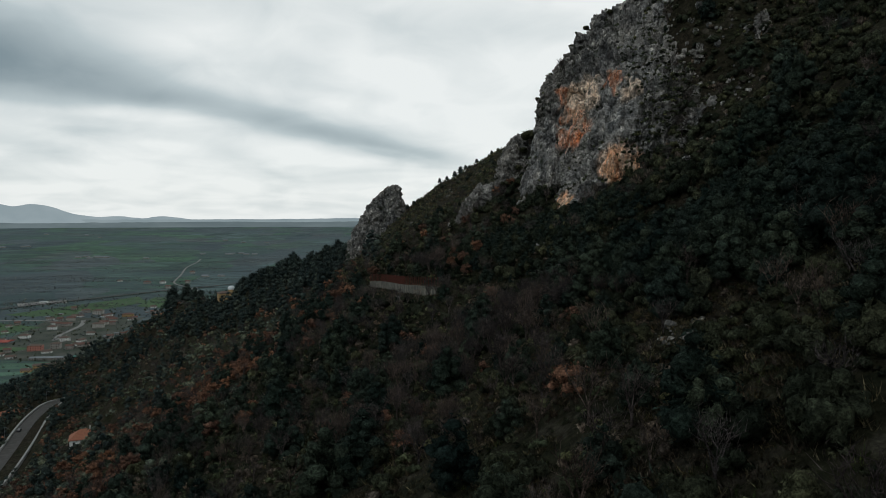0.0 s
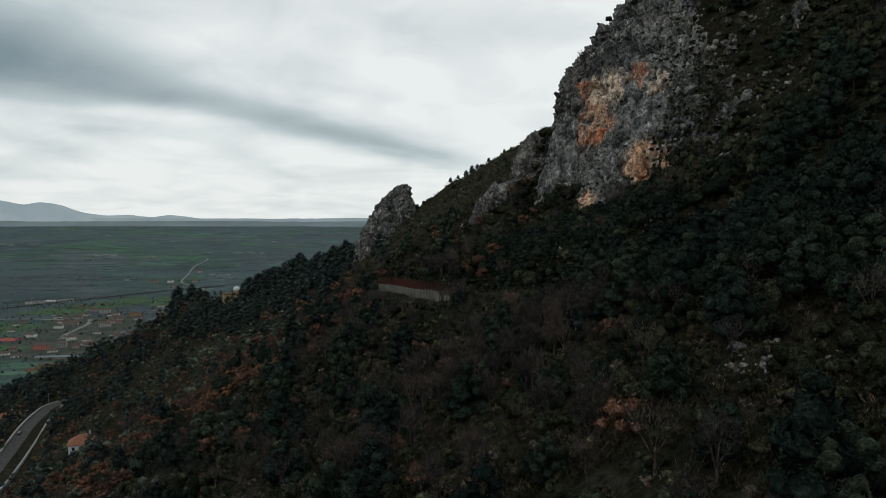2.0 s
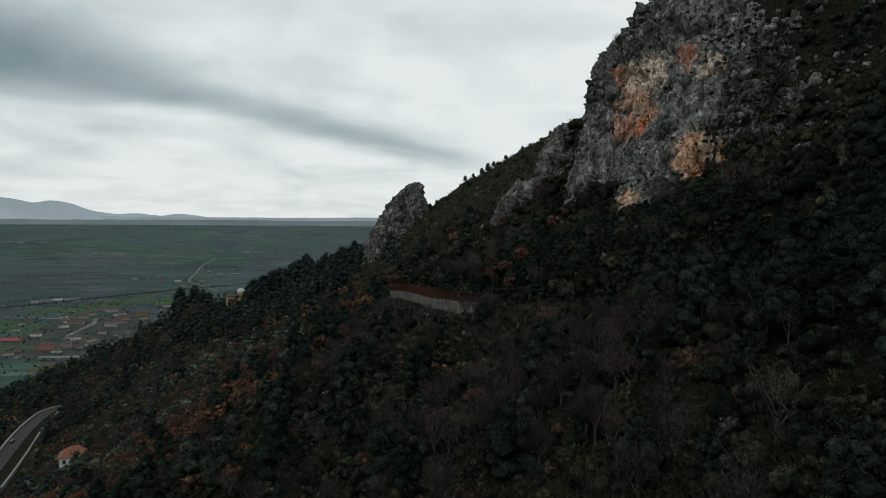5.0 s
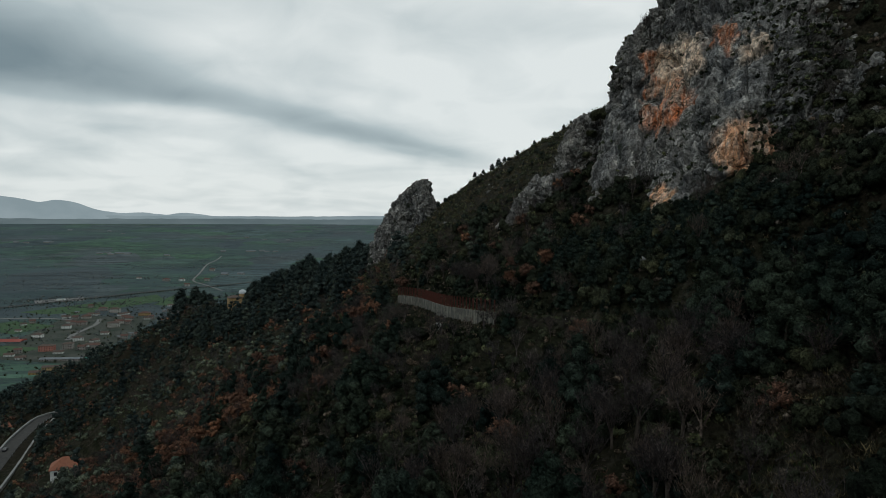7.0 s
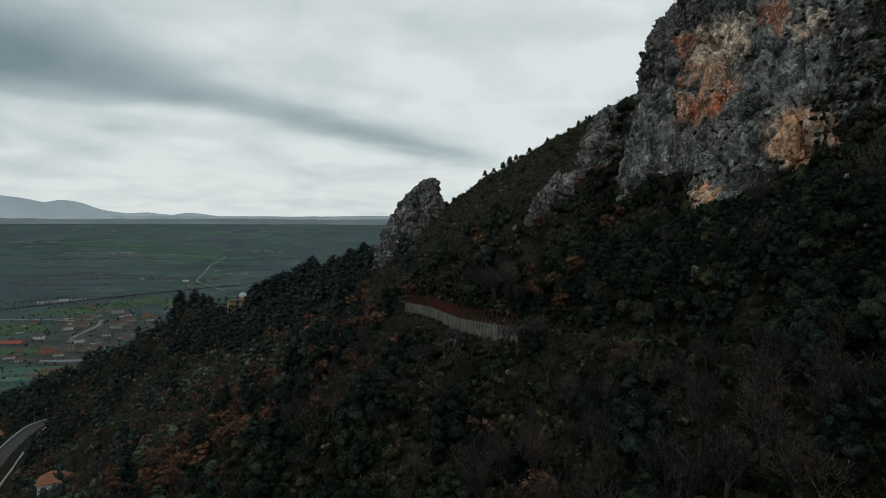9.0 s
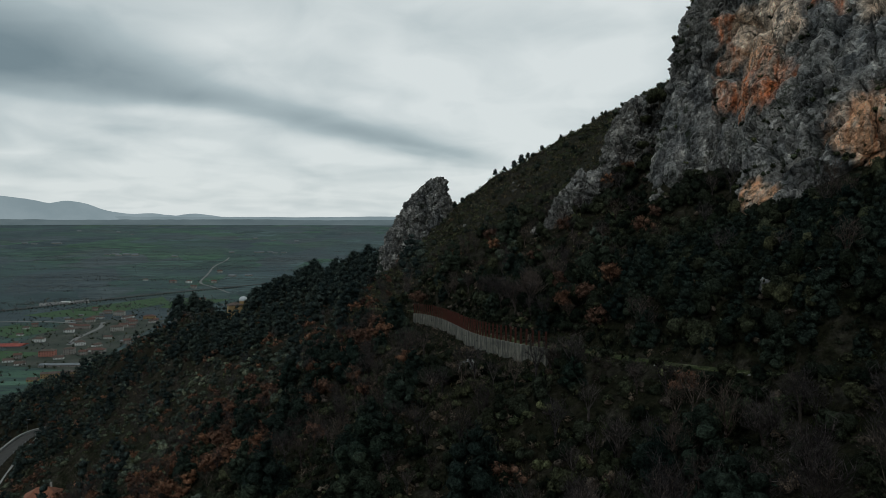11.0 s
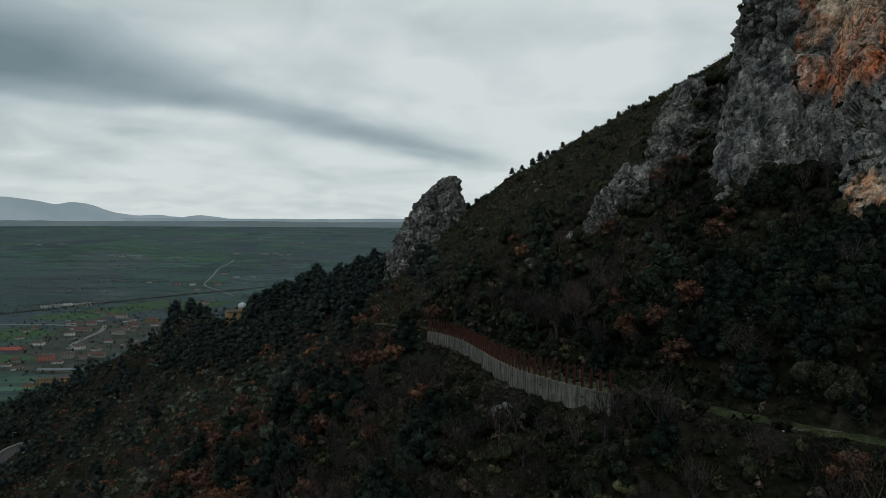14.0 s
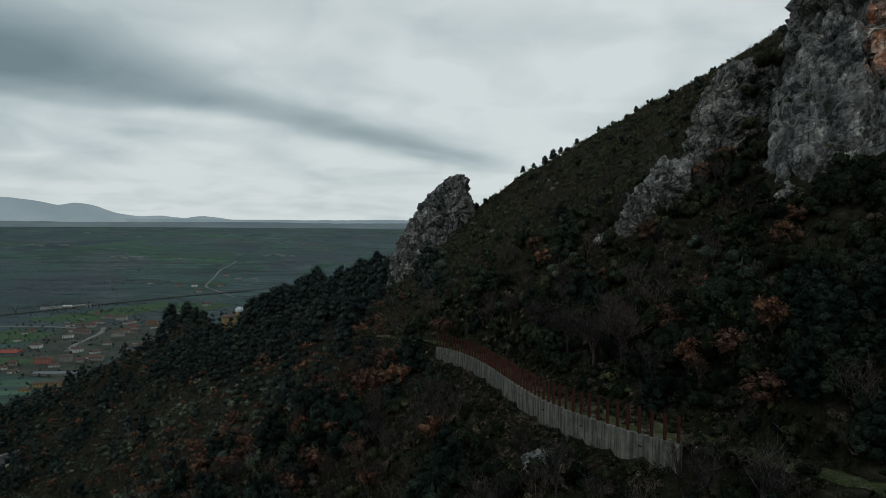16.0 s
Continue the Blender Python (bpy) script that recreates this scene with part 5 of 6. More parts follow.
def retaining_wall():
    line = spline(WALL[::-1], 0.5)
    s, d, side = wall_frame(line)
    thing = empty("retaining_wall", pose(0, 0, 0), "long weathered concrete retaining wall below the track", "wall", kind="structure")
    n = int(round(s[-1] / 2.5))
    for k in range(n):
        a, b = s[-1] * k / n, s[-1] * (k + 1) / n - 0.025
        bm = bmesh.new()
        rows = []
        for q in np.linspace(a, b, 4):
            p = along(line, s, q)
            sx, sy = np.interp(q, s, side[:, 0]), np.interp(q, s, side[:, 1])
            out = 0.012 * ((k * 7) % 3)
            ring = [(p[0] + sx * o, p[1] + sy * o, p[2] + h) for o, h in ((-out, -4.2), (-out, -0.03), (-out + 0.03, 0), (0.37, 0), (0.4, -0.03), (0.4, -4.2))]
            rows.append([bm.verts.new(v) for v in ring])
        for r0, r1 in zip(rows[:-1], rows[1:]):
            for j in range(5):
                bm.faces.new((r0[j], r0[j + 1], r1[j + 1], r1[j]))
        bm.faces.new(rows[0][::-1])
        bm.faces.new(rows[-1])
        bmesh.ops.recalc_face_normals(bm, faces=bm.faces)
        part("wall_panel", bm, M_CONCRETE, thing)
        if k % 3 == 1:
            p = along(line, s, (a + b) / 2)
            ang = math.atan2(np.interp((a + b) / 2, s, d[:, 1]), np.interp((a + b) / 2, s, d[:, 0]))
            hole = part("weep_hole", boxed(-0.17, -0.03, -0.05, 0.17, 0.05, 0.05), M_PANE, thing, "dark drain slot")
            hole.matrix_basis = pose(p[0], p[1], p[2] - 0.95, 0, 0, math.degrees(ang)) @ Matrix.Translation((0, 0.03, 0))
    fence = empty("post_fence", pose(0, 0, 0), "row of rusty red steel posts on a concrete wall", "fence")
    bm = bmesh.new()
    for x0, y0, x1, y1 in ((-0.1, -0.1, 0.1, -0.085), (-0.1, 0.085, 0.1, 0.1), (-0.008, -0.085, 0.008, 0.085)):
        box(bm, x0, y0, -0.3, x1, y1, 2.25)
    first = part("post", bm, M_RUSTIRON, fence)
    count = int(s[-1] / 1.27)
    for k in range(count + 1):
        q = 0.25 + (s[-1] - 0.5) * k / count
        p = along(line, s, q)
        sx, sy = np.interp(q, s, side[:, 0]), np.interp(q, s, side[:, 1])
        ob = first if k == 0 else first.copy()
        if k:
            scene.collection.objects.link(ob)
        ang = math.degrees(math.atan2(sy, sx))
        ob.matrix_basis = pose(p[0] + sx * 0.2, p[1] + sy * 0.2, p[2] + rng.uniform(-0.08, 0.04), rng.normal() * 0.8, rng.normal() * 0.8, ang + rng.normal() * 3)


retaining_wall()


def ribbon(name, line, half, material, lift, parent=None, wave=0.0, drape=True):
    s, d, side = wall_frame(line)
    cols = np.linspace(-1, 1, 7)
    g = np.zeros((len(line), 7, 3))
    for j, c in enumerate(cols):
        w = half + wave * (fbm(np.stack([s / 5, s * 0 + c, s * 0 + 3.1], 1), 3, 4) - 0.5) * 2
        g[:, j, 0] = line[:, 0] + side[:, 0] * c * w
        g[:, j, 1] = line[:, 1] + side[:, 1] * c * w
        g[:, j, 2] = (ground_height(g[:, j, 0], g[:, j, 1]) if drape else line[:, 2]) + lift - (0.12 if drape else 0) * abs(c) ** 3
    return sheet(name, g, material, parent, True, flip=True)


def verge():
    line = spline(WALL[::-1], 1.0)
    s, d, side = wall_frame(line)
    g = np.stack([np.stack([line[:, 0] + side[:, 0] * o, line[:, 1] + side[:, 1] * o, line[:, 2] + h], -1) for o, h in ((0.38, -0.22), (1.2, -0.2), (2.4, -0.2), (3.6, -0.25), (5.0, -0.8))], 1)
    g[:, :, 2] += (fbm(g.reshape(-1, 3) / 1.5, 3, 12).reshape(g.shape[:2]) - 0.5) * 0.25
    tagged(sheet("track_bed", g, M_TRACK, None, True, flip=True), "grassy stony bed of the track behind the wall", "track", kind="structure")


verge()
tagged(ribbon("track", spline(TRAIL, 1.0), 1.5, M_TRACK, 0.12, wave=0.5), "stony grass-grown track along the slope", "track", kind="structure")

# ---- boulders and stones ----
BOULDER_A, BOULDER_B, BOULDER_C = boulder_mesh(3), boulder_mesh(5), boulder_mesh(8)


def stone(g, x, y, size, tall=0.8, sink=0.25, label="pale limestone boulder lying in the scrub", name="boulder"):
    ob = sheet(name, g, M_ROCK)
    ob.matrix_basis = pose(x, y, one_height(x, y) + size * tall * (0.5 - sink), 0, 0, rng.uniform(0, 360)) @ Matrix.Diagonal((size, size * 0.8, size * tall, 1))
    return tagged(ob, label, "boulder", "boulders on the slope")


for x, y, size in ((24, 136.5, 1.5), (40.5, 141, 1.8), (46, 143, 0.9), (-9, 158, 1.6), (50, 146, 1.0), (8, 205, 1.3), (14, 176, 0.8), (30, 158, 0.9), (18, 166, 0.8), (25, 57, 0.7), (26.4, 54.5, 0.5), (24.5, 51, 0.45)):
    stone((BOULDER_A, BOULDER_B, BOULDER_C)[int(x * 3 + y) % 3], x, y, size)


def small_stones():
    shapes = []
    for seed in range(5):
        g = boulder_mesh(20 + seed, 6)
        i = np.arange(g.shape[0] * g.shape[1]).reshape(g.shape[:2])
        a, b, d, e = i[:-1, :-1], i[:-1, 1:], i[1:, 1:], i[1:, :-1]
        f = np.concatenate([np.stack([a, b, d], -1).reshape(-1, 3), np.stack([a, d, e], -1).reshape(-1, 3)])
        shapes.append((g.reshape(-1, 3), f, None))
    t = TRAIL_LINE[rng.integers(0, len(TRAIL_LINE), 260)]
    x, y = t[:, 0] + rng.normal(size=260) * 2.3, t[:, 1] + rng.normal(size=260) * 2.3
    scatter("track_stones", shapes, x, y, 0.07 + 0.20 * rng.uniform(0, 1, 260) ** 3, M_ROCK, "loose pale stones along the track", "stones", -0.2)
    x, y = 25.3 + rng.normal(size=150) * 2.6, 54 + rng.normal(size=150) * 5
    scatter("scree", shapes, x, y, 0.10 + 0.30 * rng.uniform(0, 1, 150) ** 3, M_ROCK, "patch of broken limestone in the dry grass", "stones", 0.15)
    x, y = jitter(35, 150, 120, 232, 7.5)
    m = on_view_side(x, y) & ~inside(x, y, CLIFF_LINE) & (fbm(flat3(x, y, 13.0), 3, 44) > 0.5) & (hill_height(x, y) > 12)
    x, y = x[m], y[m]
    scatter("outcrops", shapes, x, y, 0.3 + 1.0 * rng.uniform(0, 1, len(x)) ** 2, M_ROCK, "grey limestone blocks among the scrub", "stones", 0.15)
    x, y = jitter(54, 86, 148, 188, 1.9)
    reach = fbm(flat3(x, y, 5.0), 3, 46) * 26 + 59
    m = (x < reach) & (hill_height(x, y) > 22)
    x, y = x[m], y[m]
    scatter("outcrops", shapes, x, y, 0.35 + 1.0 * rng.uniform(0, 1, len(x)) ** 2, M_ROCK, "grey limestone blocks on the shoulder above the cliff", "stones", 0.1)
    x, y = jitter(-20, 90, 225, 350, 11)
    m = on_view_side(x, y) & (fbm(flat3(x, y, 13.0), 3, 44) > 0.54)
    x, y = x[m], y[m]
    scatter("outcrops", shapes, x, y, 0.3 + 0.7 * rng.uniform(0, 1, len(x)) ** 2, M_ROCK, "small limestone blocks on the grassy slope", "stones", 0.15)


small_stones()
for x, y, z, r in ((66, 160, 32, 2.2), (69, 165, 43.5, 1.8), (60.5, 151, 18.8, 2.0), (82, 161, 49.0, 3.0), (73, 153, 30.0, 2.6), (52.3, 127, 12.5, 1.8), (64, 155, 25, 2.4)):
    crag("rock_outcrop", (x, y), z + 0.75 * r, z - 1.6 * r, [r * 1.15, r * 1.1, r, r * 0.75, r * 0.4], (0.3 * r, 0), int(x + y), 1.6, 0.75, 0.8, 20, (36, 56), "grey limestone outcrop among the dark scrub")
crag("rock_rib", (-188, 474), -60, -84, [10, 9, 7, 4], (2, 2), 9, 2.4, 0.7, 0.7, 30, (60, 80), "brown bare rock at the tip of the spur")


# ---- trees that stand out singly ----
def pine_tree(needles):
    t = empty("pine", pose(0, 0, -500), "dark green pine standing in the scrub", "tree")
    shape_part("trunk", loose(stick((0, 0, -0.05), (0, 0, 0.9), 0.022, 0.005, 6)), M_BARK, t)
    shape_part("crown", pine_crown(64, 0.05, 7), needles, t)
    return t


def oak_tree(ready):
    (trunk, limbs), crown = ready
    t = empty("withered_oak", pose(0, 0, -500), "oak with withered rust-brown leaves", "tree")
    shape_part("trunk", loose(trunk), M_BARK, t)
    for limb in limbs:
        shape_part("limb", loose(limb), M_BARK, t)
    shape_part("crown", oak_crown(13, 44, 0.08), M_RUST, t)
    return t


def leafless_tree():
    t = empty("bare_tree", pose(0, 0, -500), "leafless grey-brown tree with fine twigs", "tree")
    shape_part("trunk", loose(stick((0, 0, -0.1), (0, 0, 0.35), 0.032, 0.022, 6)), M_BARK, t)
    for bough in bare_boughs(7, 6):
        shape_part("bough", loose(bough), M_TWIG, t)
    shape_part("crown", loose(twig_haze(420)), M_TWIG, t)
    return t


PLACED = set()


def set_trees(shapes, spots, group, base=None):
    """Ready trees at (x, y, height): the first of each shape itself, then its copies."""
    for j, (x, y, h) in enumerate(spots):
        src = shapes[j % len(shapes)]
        m = pose(x, y, (one_height(x, y) if base is None else base[j]) - 0.02 * h, rng.normal() * 2, rng.normal() * 2, rng.uniform(0, 360))
        if src.name in PLACED:
            ob = copy_thing(src, m)
        else:
            PLACED.add(src.name)
            src.matrix_basis = m
            ob = src
        ob.scale = (h, h, h)
        tagged(ob, group=group)


def lone_spots(x0, x1, y0, y1, step, h0, h1, keep):
    x, y = jitter(x0, x1, y0, y1, step)
    m = free_spot(x, y, 2.0) & keep(x, y)
    return [(a, b, rng.uniform(h0, h1)) for a, b in zip(x[m], y[m])]


def lone_trees():
    pines = [pine_tree(M_PINE) for _ in range(4)]
    far_pines = [pine_tree(M_PINE_HAZED) for _ in range(3)]
    oaks = [oak_tree(ready) for ready in O_NEAR[:3]]
    bare = [leafless_tree() for _ in range(3)]
    # the withered oaks by the track and the far end of the wall
    set_trees(oaks, [(8.0, 158.0, 4.3), (11.5, 159.0, 4.7), (5, 161.0, 4.4), (-21, 217, 6.0), (-34, 190, 4.2), (-30, 182, 4.6), (-37, 186, 4.0), (-26, 170, 3.6), (-40, 196, 4.8), (-44, 182, 4.2)], "withered oaks")
    set_trees(oaks, lone_spots(-110, -30, 120, 260, 21, 3.5, 5.5, lambda x, y: fbm(flat3(x, y, 26.0), 3, 71) > 0.45), "withered oaks")
    # leafless trees above the track
    set_trees(bare, [(-1, 176, 7.5), (1, 171, 8), (-3, 184, 7), (-6, 197, 6), (2, 178, 6.5), (-4.5, 190, 6), (-9, 206, 5), (-12, 212, 5)], "bare trees above the track")
    set_trees(bare, [(12, 96, 7), (16, 99, 7.5), (9, 100, 6.5), (13, 104, 7), (18, 104, 7), (7, 94, 6), (20, 98, 6.5), (15, 92, 6.5), (22, 106, 6.5), (10, 107, 6), (5, 88, 6)], "thicket of bare trees below the track")
    set_trees(bare, lone_spots(-8, 34, 66, 128, 7.0, 4.5, 7, lambda x, y: fbm(flat3(x, y, 26.0), 3, 71) > 0.45), "bare trees on the slope")
    set_trees(bare, [(38.5, 195.5, 4.0), (41, 197, 3.0)], "bare trees on the brow of the cliff", (44.5, 47))
    # pines of the wood above the track and along the crest
    set_trees(pines, lone_spots(18, 70, 62, 116, 7.5, 6.5, 9.5, lambda x, y: hill_height(x, y) > -13), "pines above the track")
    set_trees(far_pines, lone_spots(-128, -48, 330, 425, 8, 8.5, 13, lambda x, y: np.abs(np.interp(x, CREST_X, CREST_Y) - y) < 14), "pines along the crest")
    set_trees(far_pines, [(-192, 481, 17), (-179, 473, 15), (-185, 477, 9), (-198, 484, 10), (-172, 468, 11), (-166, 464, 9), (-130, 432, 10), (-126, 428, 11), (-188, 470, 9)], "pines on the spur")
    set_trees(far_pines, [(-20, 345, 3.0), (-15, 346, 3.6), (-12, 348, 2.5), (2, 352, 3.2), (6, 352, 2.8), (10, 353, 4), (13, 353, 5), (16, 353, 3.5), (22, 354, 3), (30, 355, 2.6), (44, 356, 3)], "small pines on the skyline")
    set_trees(pines, lone_spots(-80, 5, 90, 200, 24, 4, 7, lambda x, y: x < 5), "pines on the lower slope")


lone_trees()


def lone_bushes():
    """Evergreen bushes that stand out beside the wall and the track."""
    kinds = []
    for k in range(3):
        t = empty("evergreen_bush", pose(0, 0, -500), "dark evergreen bush beside the concrete wall", "bush")
        shape_part("stem", loose(stick((0, 0, -0.3), (0.05, 0, 0.5), 0.05, 0.03, 5)), M_BARK, t)
        shape_part("crown", shrub(11, 56, 0.13), M_OAK, t)
        kinds.append(t)
    set_trees(kinds, [(2.8, 149.4, 1.2), (3.4, 150.8, 0.9), (-3.8, 153.6, 1.1), (-7.2, 158.0, 1.4), (-10.5, 163.0, 1.2), (-13, 170, 1.3), (-16.5, 181, 1.4), (-18.5, 189, 1.2), (5.0, 148.5, 1.2), (8, 145, 1.3), (12, 137.5, 1.3), (17, 130, 1.2), (6.5, 156, 1.3), (9.5, 150, 1.2)], "bushes beside the wall")


lone_bushes()


def cliff_edge_bushes():
    t = empty("evergreen_bush", pose(0, 0, -500), "dark evergreen bush rooted in the rock beside the cliff", "bush")
    shape_part("stem", loose(stick((0, 0, -0.3), (0.05, 0, 0.5), 0.05, 0.03, 5)), M_BARK, t)
    shape_part("crown", shrub(11, 50, 0.13), M_OAK, t)
    set_trees([t], [(30.5, 206, 3.6), (32, 210, 2.6), (29, 211, 2.2), (22.5, 204, 1.8), (27, 205, 2.0), (36, 176, 1.8), (37.5, 172, 1.5), (31, 187, 2.0), (28, 190, 1.8), (46, 194, 1.6), (52, 191, 1.5), (42, 196, 1.6)],
              "bushes on the cliff", (24.5, 26, 21, 10, 15, 7, 8, 5, 4, 56, 60, 51))


cliff_edge_bushes()


def gate_pillar():
    t = empty("gate_pillar", pose(-23.6, 216.5, one_height(-23.6, 216.5), 0, 0, 20), "pale square concrete pillar beyond the wall's end", "pillar")
    part("shaft", boxed(-0.4, -0.4, -0.8, 0.4, 0.4, 2.0, 0.03), M_CONCRETE, t)
    part("cap", boxed(-0.5, -0.5, 2.0, 0.5, 0.5, 2.18, 0.04), M_KERB, t)
    b = part("block", boxed(-1.1, -0.6, -0.8, 1.1, 0.6, 0.7, 0.08), M_KERB, None)
    b.name = "concrete_block"
    b.matrix_basis = pose(-31, 223, one_height(-31, 223), 0, 3, 35)
    tagged(b, "pale weathered concrete block in the scrub", "block")


gate_pillar()


# ---- the road below, its houses and the village on the plain ----
def valley_road():
    line = spline(ROAD, 3)
    road = empty("road", pose(0, 0, 0), "worn grey hillside road curving round the spur", "road", kind="structure")
    ribbon("carriageway", line, 3.3, M_ASPHALT, 0.05, road, drape=False)
    for path, o, h, w in ((line, 3.85, 0.9, 0.5), (spline(ROAD_WALL, 3), 0.0, 2.0, 0.5)):
        s, d, side = wall_frame(path)
        g = np.zeros((len(path), 6, 3))
        for j, (c, z) in enumerate(((-w, -1.8), (-w, h), (-w + 0.05, h + 0.05), (w - 0.05, h + 0.05), (w, h), (w, -1.8))):
            g[:, j, 0] = path[:, 0] + side[:, 0] * (o + c)
            g[:, j, 1] = path[:, 1] + side[:, 1] * (o + c)
            g[:, j, 2] = path[:, 2] + z
        tagged(sheet("parapet", g, M_KERB, road), "pale concrete parapet")
    s, d, side = wall_frame(line)
    for q in np.arange(30, 120, 4.0):
        p = along(line, s, q)
        sx, sy = np.interp(q, s, side[:, 0]), np.interp(q, s, side[:, 1])
        post = part("rail_post", boxed(-0.06, -0.06, -0.3, 0.06, 0.06, 1.0), M_STEEL, road)
        post.location = (p[0] - sx * 3.6, p[1] - sy * 3.6, p[2])


valley_road()


def street_lamp():
    t = empty("street_lamp", pose(0, 0, -500), "tall grey steel street lamp beside the hillside road", "street lamp", "street lamps on the road")
    bm = bmesh.new()
    bmesh.ops.create_cone(bm, cap_ends=True, segments=8, radius1=0.11, radius2=0.06, depth=8.6, matrix=Matrix.Translation((0, 0, 4.0)))
    part("pole", bm, M_STEEL, t)
    part("arm", boxed(-0.05, -0.05, 8.1, 1.6, 0.05, 8.22), M_STEEL, t)
    part("lamp_head", boxed(1.3, -0.14, 8.02, 2.0, 0.14, 8.16, 0.03), M_GREYROOF, t)
    return t


def parked_car():
    t = empty("car", pose(-226.5, 352, -116.2, 0, 0, 110), "dark car on the hillside road", "car")
    part("body", boxed(-2.1, -0.85, 0.3, 2.1, 0.85, 0.95, 0.12), M_CAR, t)
    bm = boxed(-1.3, -0.75, 0.95, 1.0, 0.75, 1.45)
    for v in bm.verts:
        if v.co.z > 1.2:
            v.co.x *= 0.72
            v.co.y *= 0.86
    part("cabin", bm, M_PANE, t)
    for x in (-1.3, 1.3):
        for y in (-0.8, 0.8):
            bm = bmesh.new()
            bmesh.ops.create_cone(bm, cap_ends=True, segments=14, radius1=0.32, radius2=0.32, depth=0.22, matrix=pose(x, y, 0.32, 90, 0, 0))
            part("wheel", bm, M_TYRE, t)


lamp = street_lamp()
for k, (x, y, turn) in enumerate(((-244.5, 409, 0), (-236, 372, 10), (-224, 336, 10), (-208, 295, 15))):
    m = pose(x, y, -117.5, 0, 0, turn)
    if k:
        copy_thing(lamp, m)
    else:
        lamp.matrix_basis = m
parked_car()


def roof_mesh(w, d, rise, over, hip):
    bm = bmesh.new()
    x, y, k = w / 2 + over, d / 2 + over, (min(w, d) / 2 + over if hip else 0)
    t = 0.22
    low = [bm.verts.new(v) for v in ((-x, -y, 0), (x, -y, 0), (x, y, 0), (-x, y, 0))]
    edge = [bm.verts.new(v) for v in ((-x, -y, t), (x, -y, t), (x, y, t), (-x, y, t))]
    a, b = bm.verts.new((-x + k, 0, rise + t)), bm.verts.new((x - k, 0, rise + t))
    bm.faces.new(low[::-1])
    for j in range(4):
        bm.faces.new((low[j], low[(j + 1) % 4], edge[(j + 1) % 4], edge[j]))
    bm.faces.new((edge[0], edge[1], b, a))
    bm.faces.new((edge[2], edge[3], a, b))
    bm.faces.new((edge[1], edge[2], b))
    bm.faces.new((edge[3], edge[0], a))
    return bm


def house(name, w, d, storeys, wall, roof, label, rise=2.0, hip=False, chimney=True, windows=True):
    if w < 30:
        w, d, rise = 0.84 * w, 0.9 * d, 1.45 * rise
    h = storeys * 3.0 + 0.1
    t = empty(name, pose(0, 0, -600), label, "house")
    part("wall", boxed(-w / 2, -d / 2, -2.5, w / 2, d / 2, h), wall, t)
    r = part("roof", roof_mesh(w, d, rise, 0.5, hip), roof, t)
    r.location = (0, 0, h)
    if chimney:
        c = part("chimney", boxed(w * 0.2, d * 0.12, 0.3, w * 0.2 + 0.7, d * 0.12 + 0.7, rise + 0.9, 0.05), M_CREAM, r)
    if windows:
        n = max(2, int(w / 3.2))
        for lvl in range(storeys):
            for j in range(n):
                x = -w / 2 + w * (j + 0.5) / n
                for face in (-1, 1):
                    door = lvl == 0 and j == n // 2 and face == -1
                    z0, z1 = (0.05, 2.2) if door else (lvl * 3 + 0.95, lvl * 3 + 2.35)
                    y0 = face * d / 2
                    win = part("door" if door else "window", boxed(x - 0.55, y0 - 0.06, z0, x + 0.55, y0 + 0.06, z1), M_SHUTTER if door else M_PANE, t)
                    if not door:
                        part("sill", boxed(x - 0.7, y0 - 0.14, z0 - 0.12, x + 0.7, y0 + 0.14, z0), M_CREAM, win)
            for face in (-1, 1):
                x0 = face * w / 2
                part("window", boxed(x0 - 0.06, -0.5, lvl * 3 + 0.95, x0 + 0.06, 0.5, lvl * 3 + 2.35), M_PANE, t)
    return t


def put(src, x, y, turn, z=None, label=""):
    m = pose(x, y, one_height(x, y) if z is None else z, 0, 0, turn)
    if src.name in PLACED:
        ob = copy_thing(src, m)
    else:
        PLACED.add(src.name)
        src.matrix_basis = m
        ob = src
    if z is None:
        ob.scale = (0.82, 0.82, 0.74)
    return tagged(ob, label)


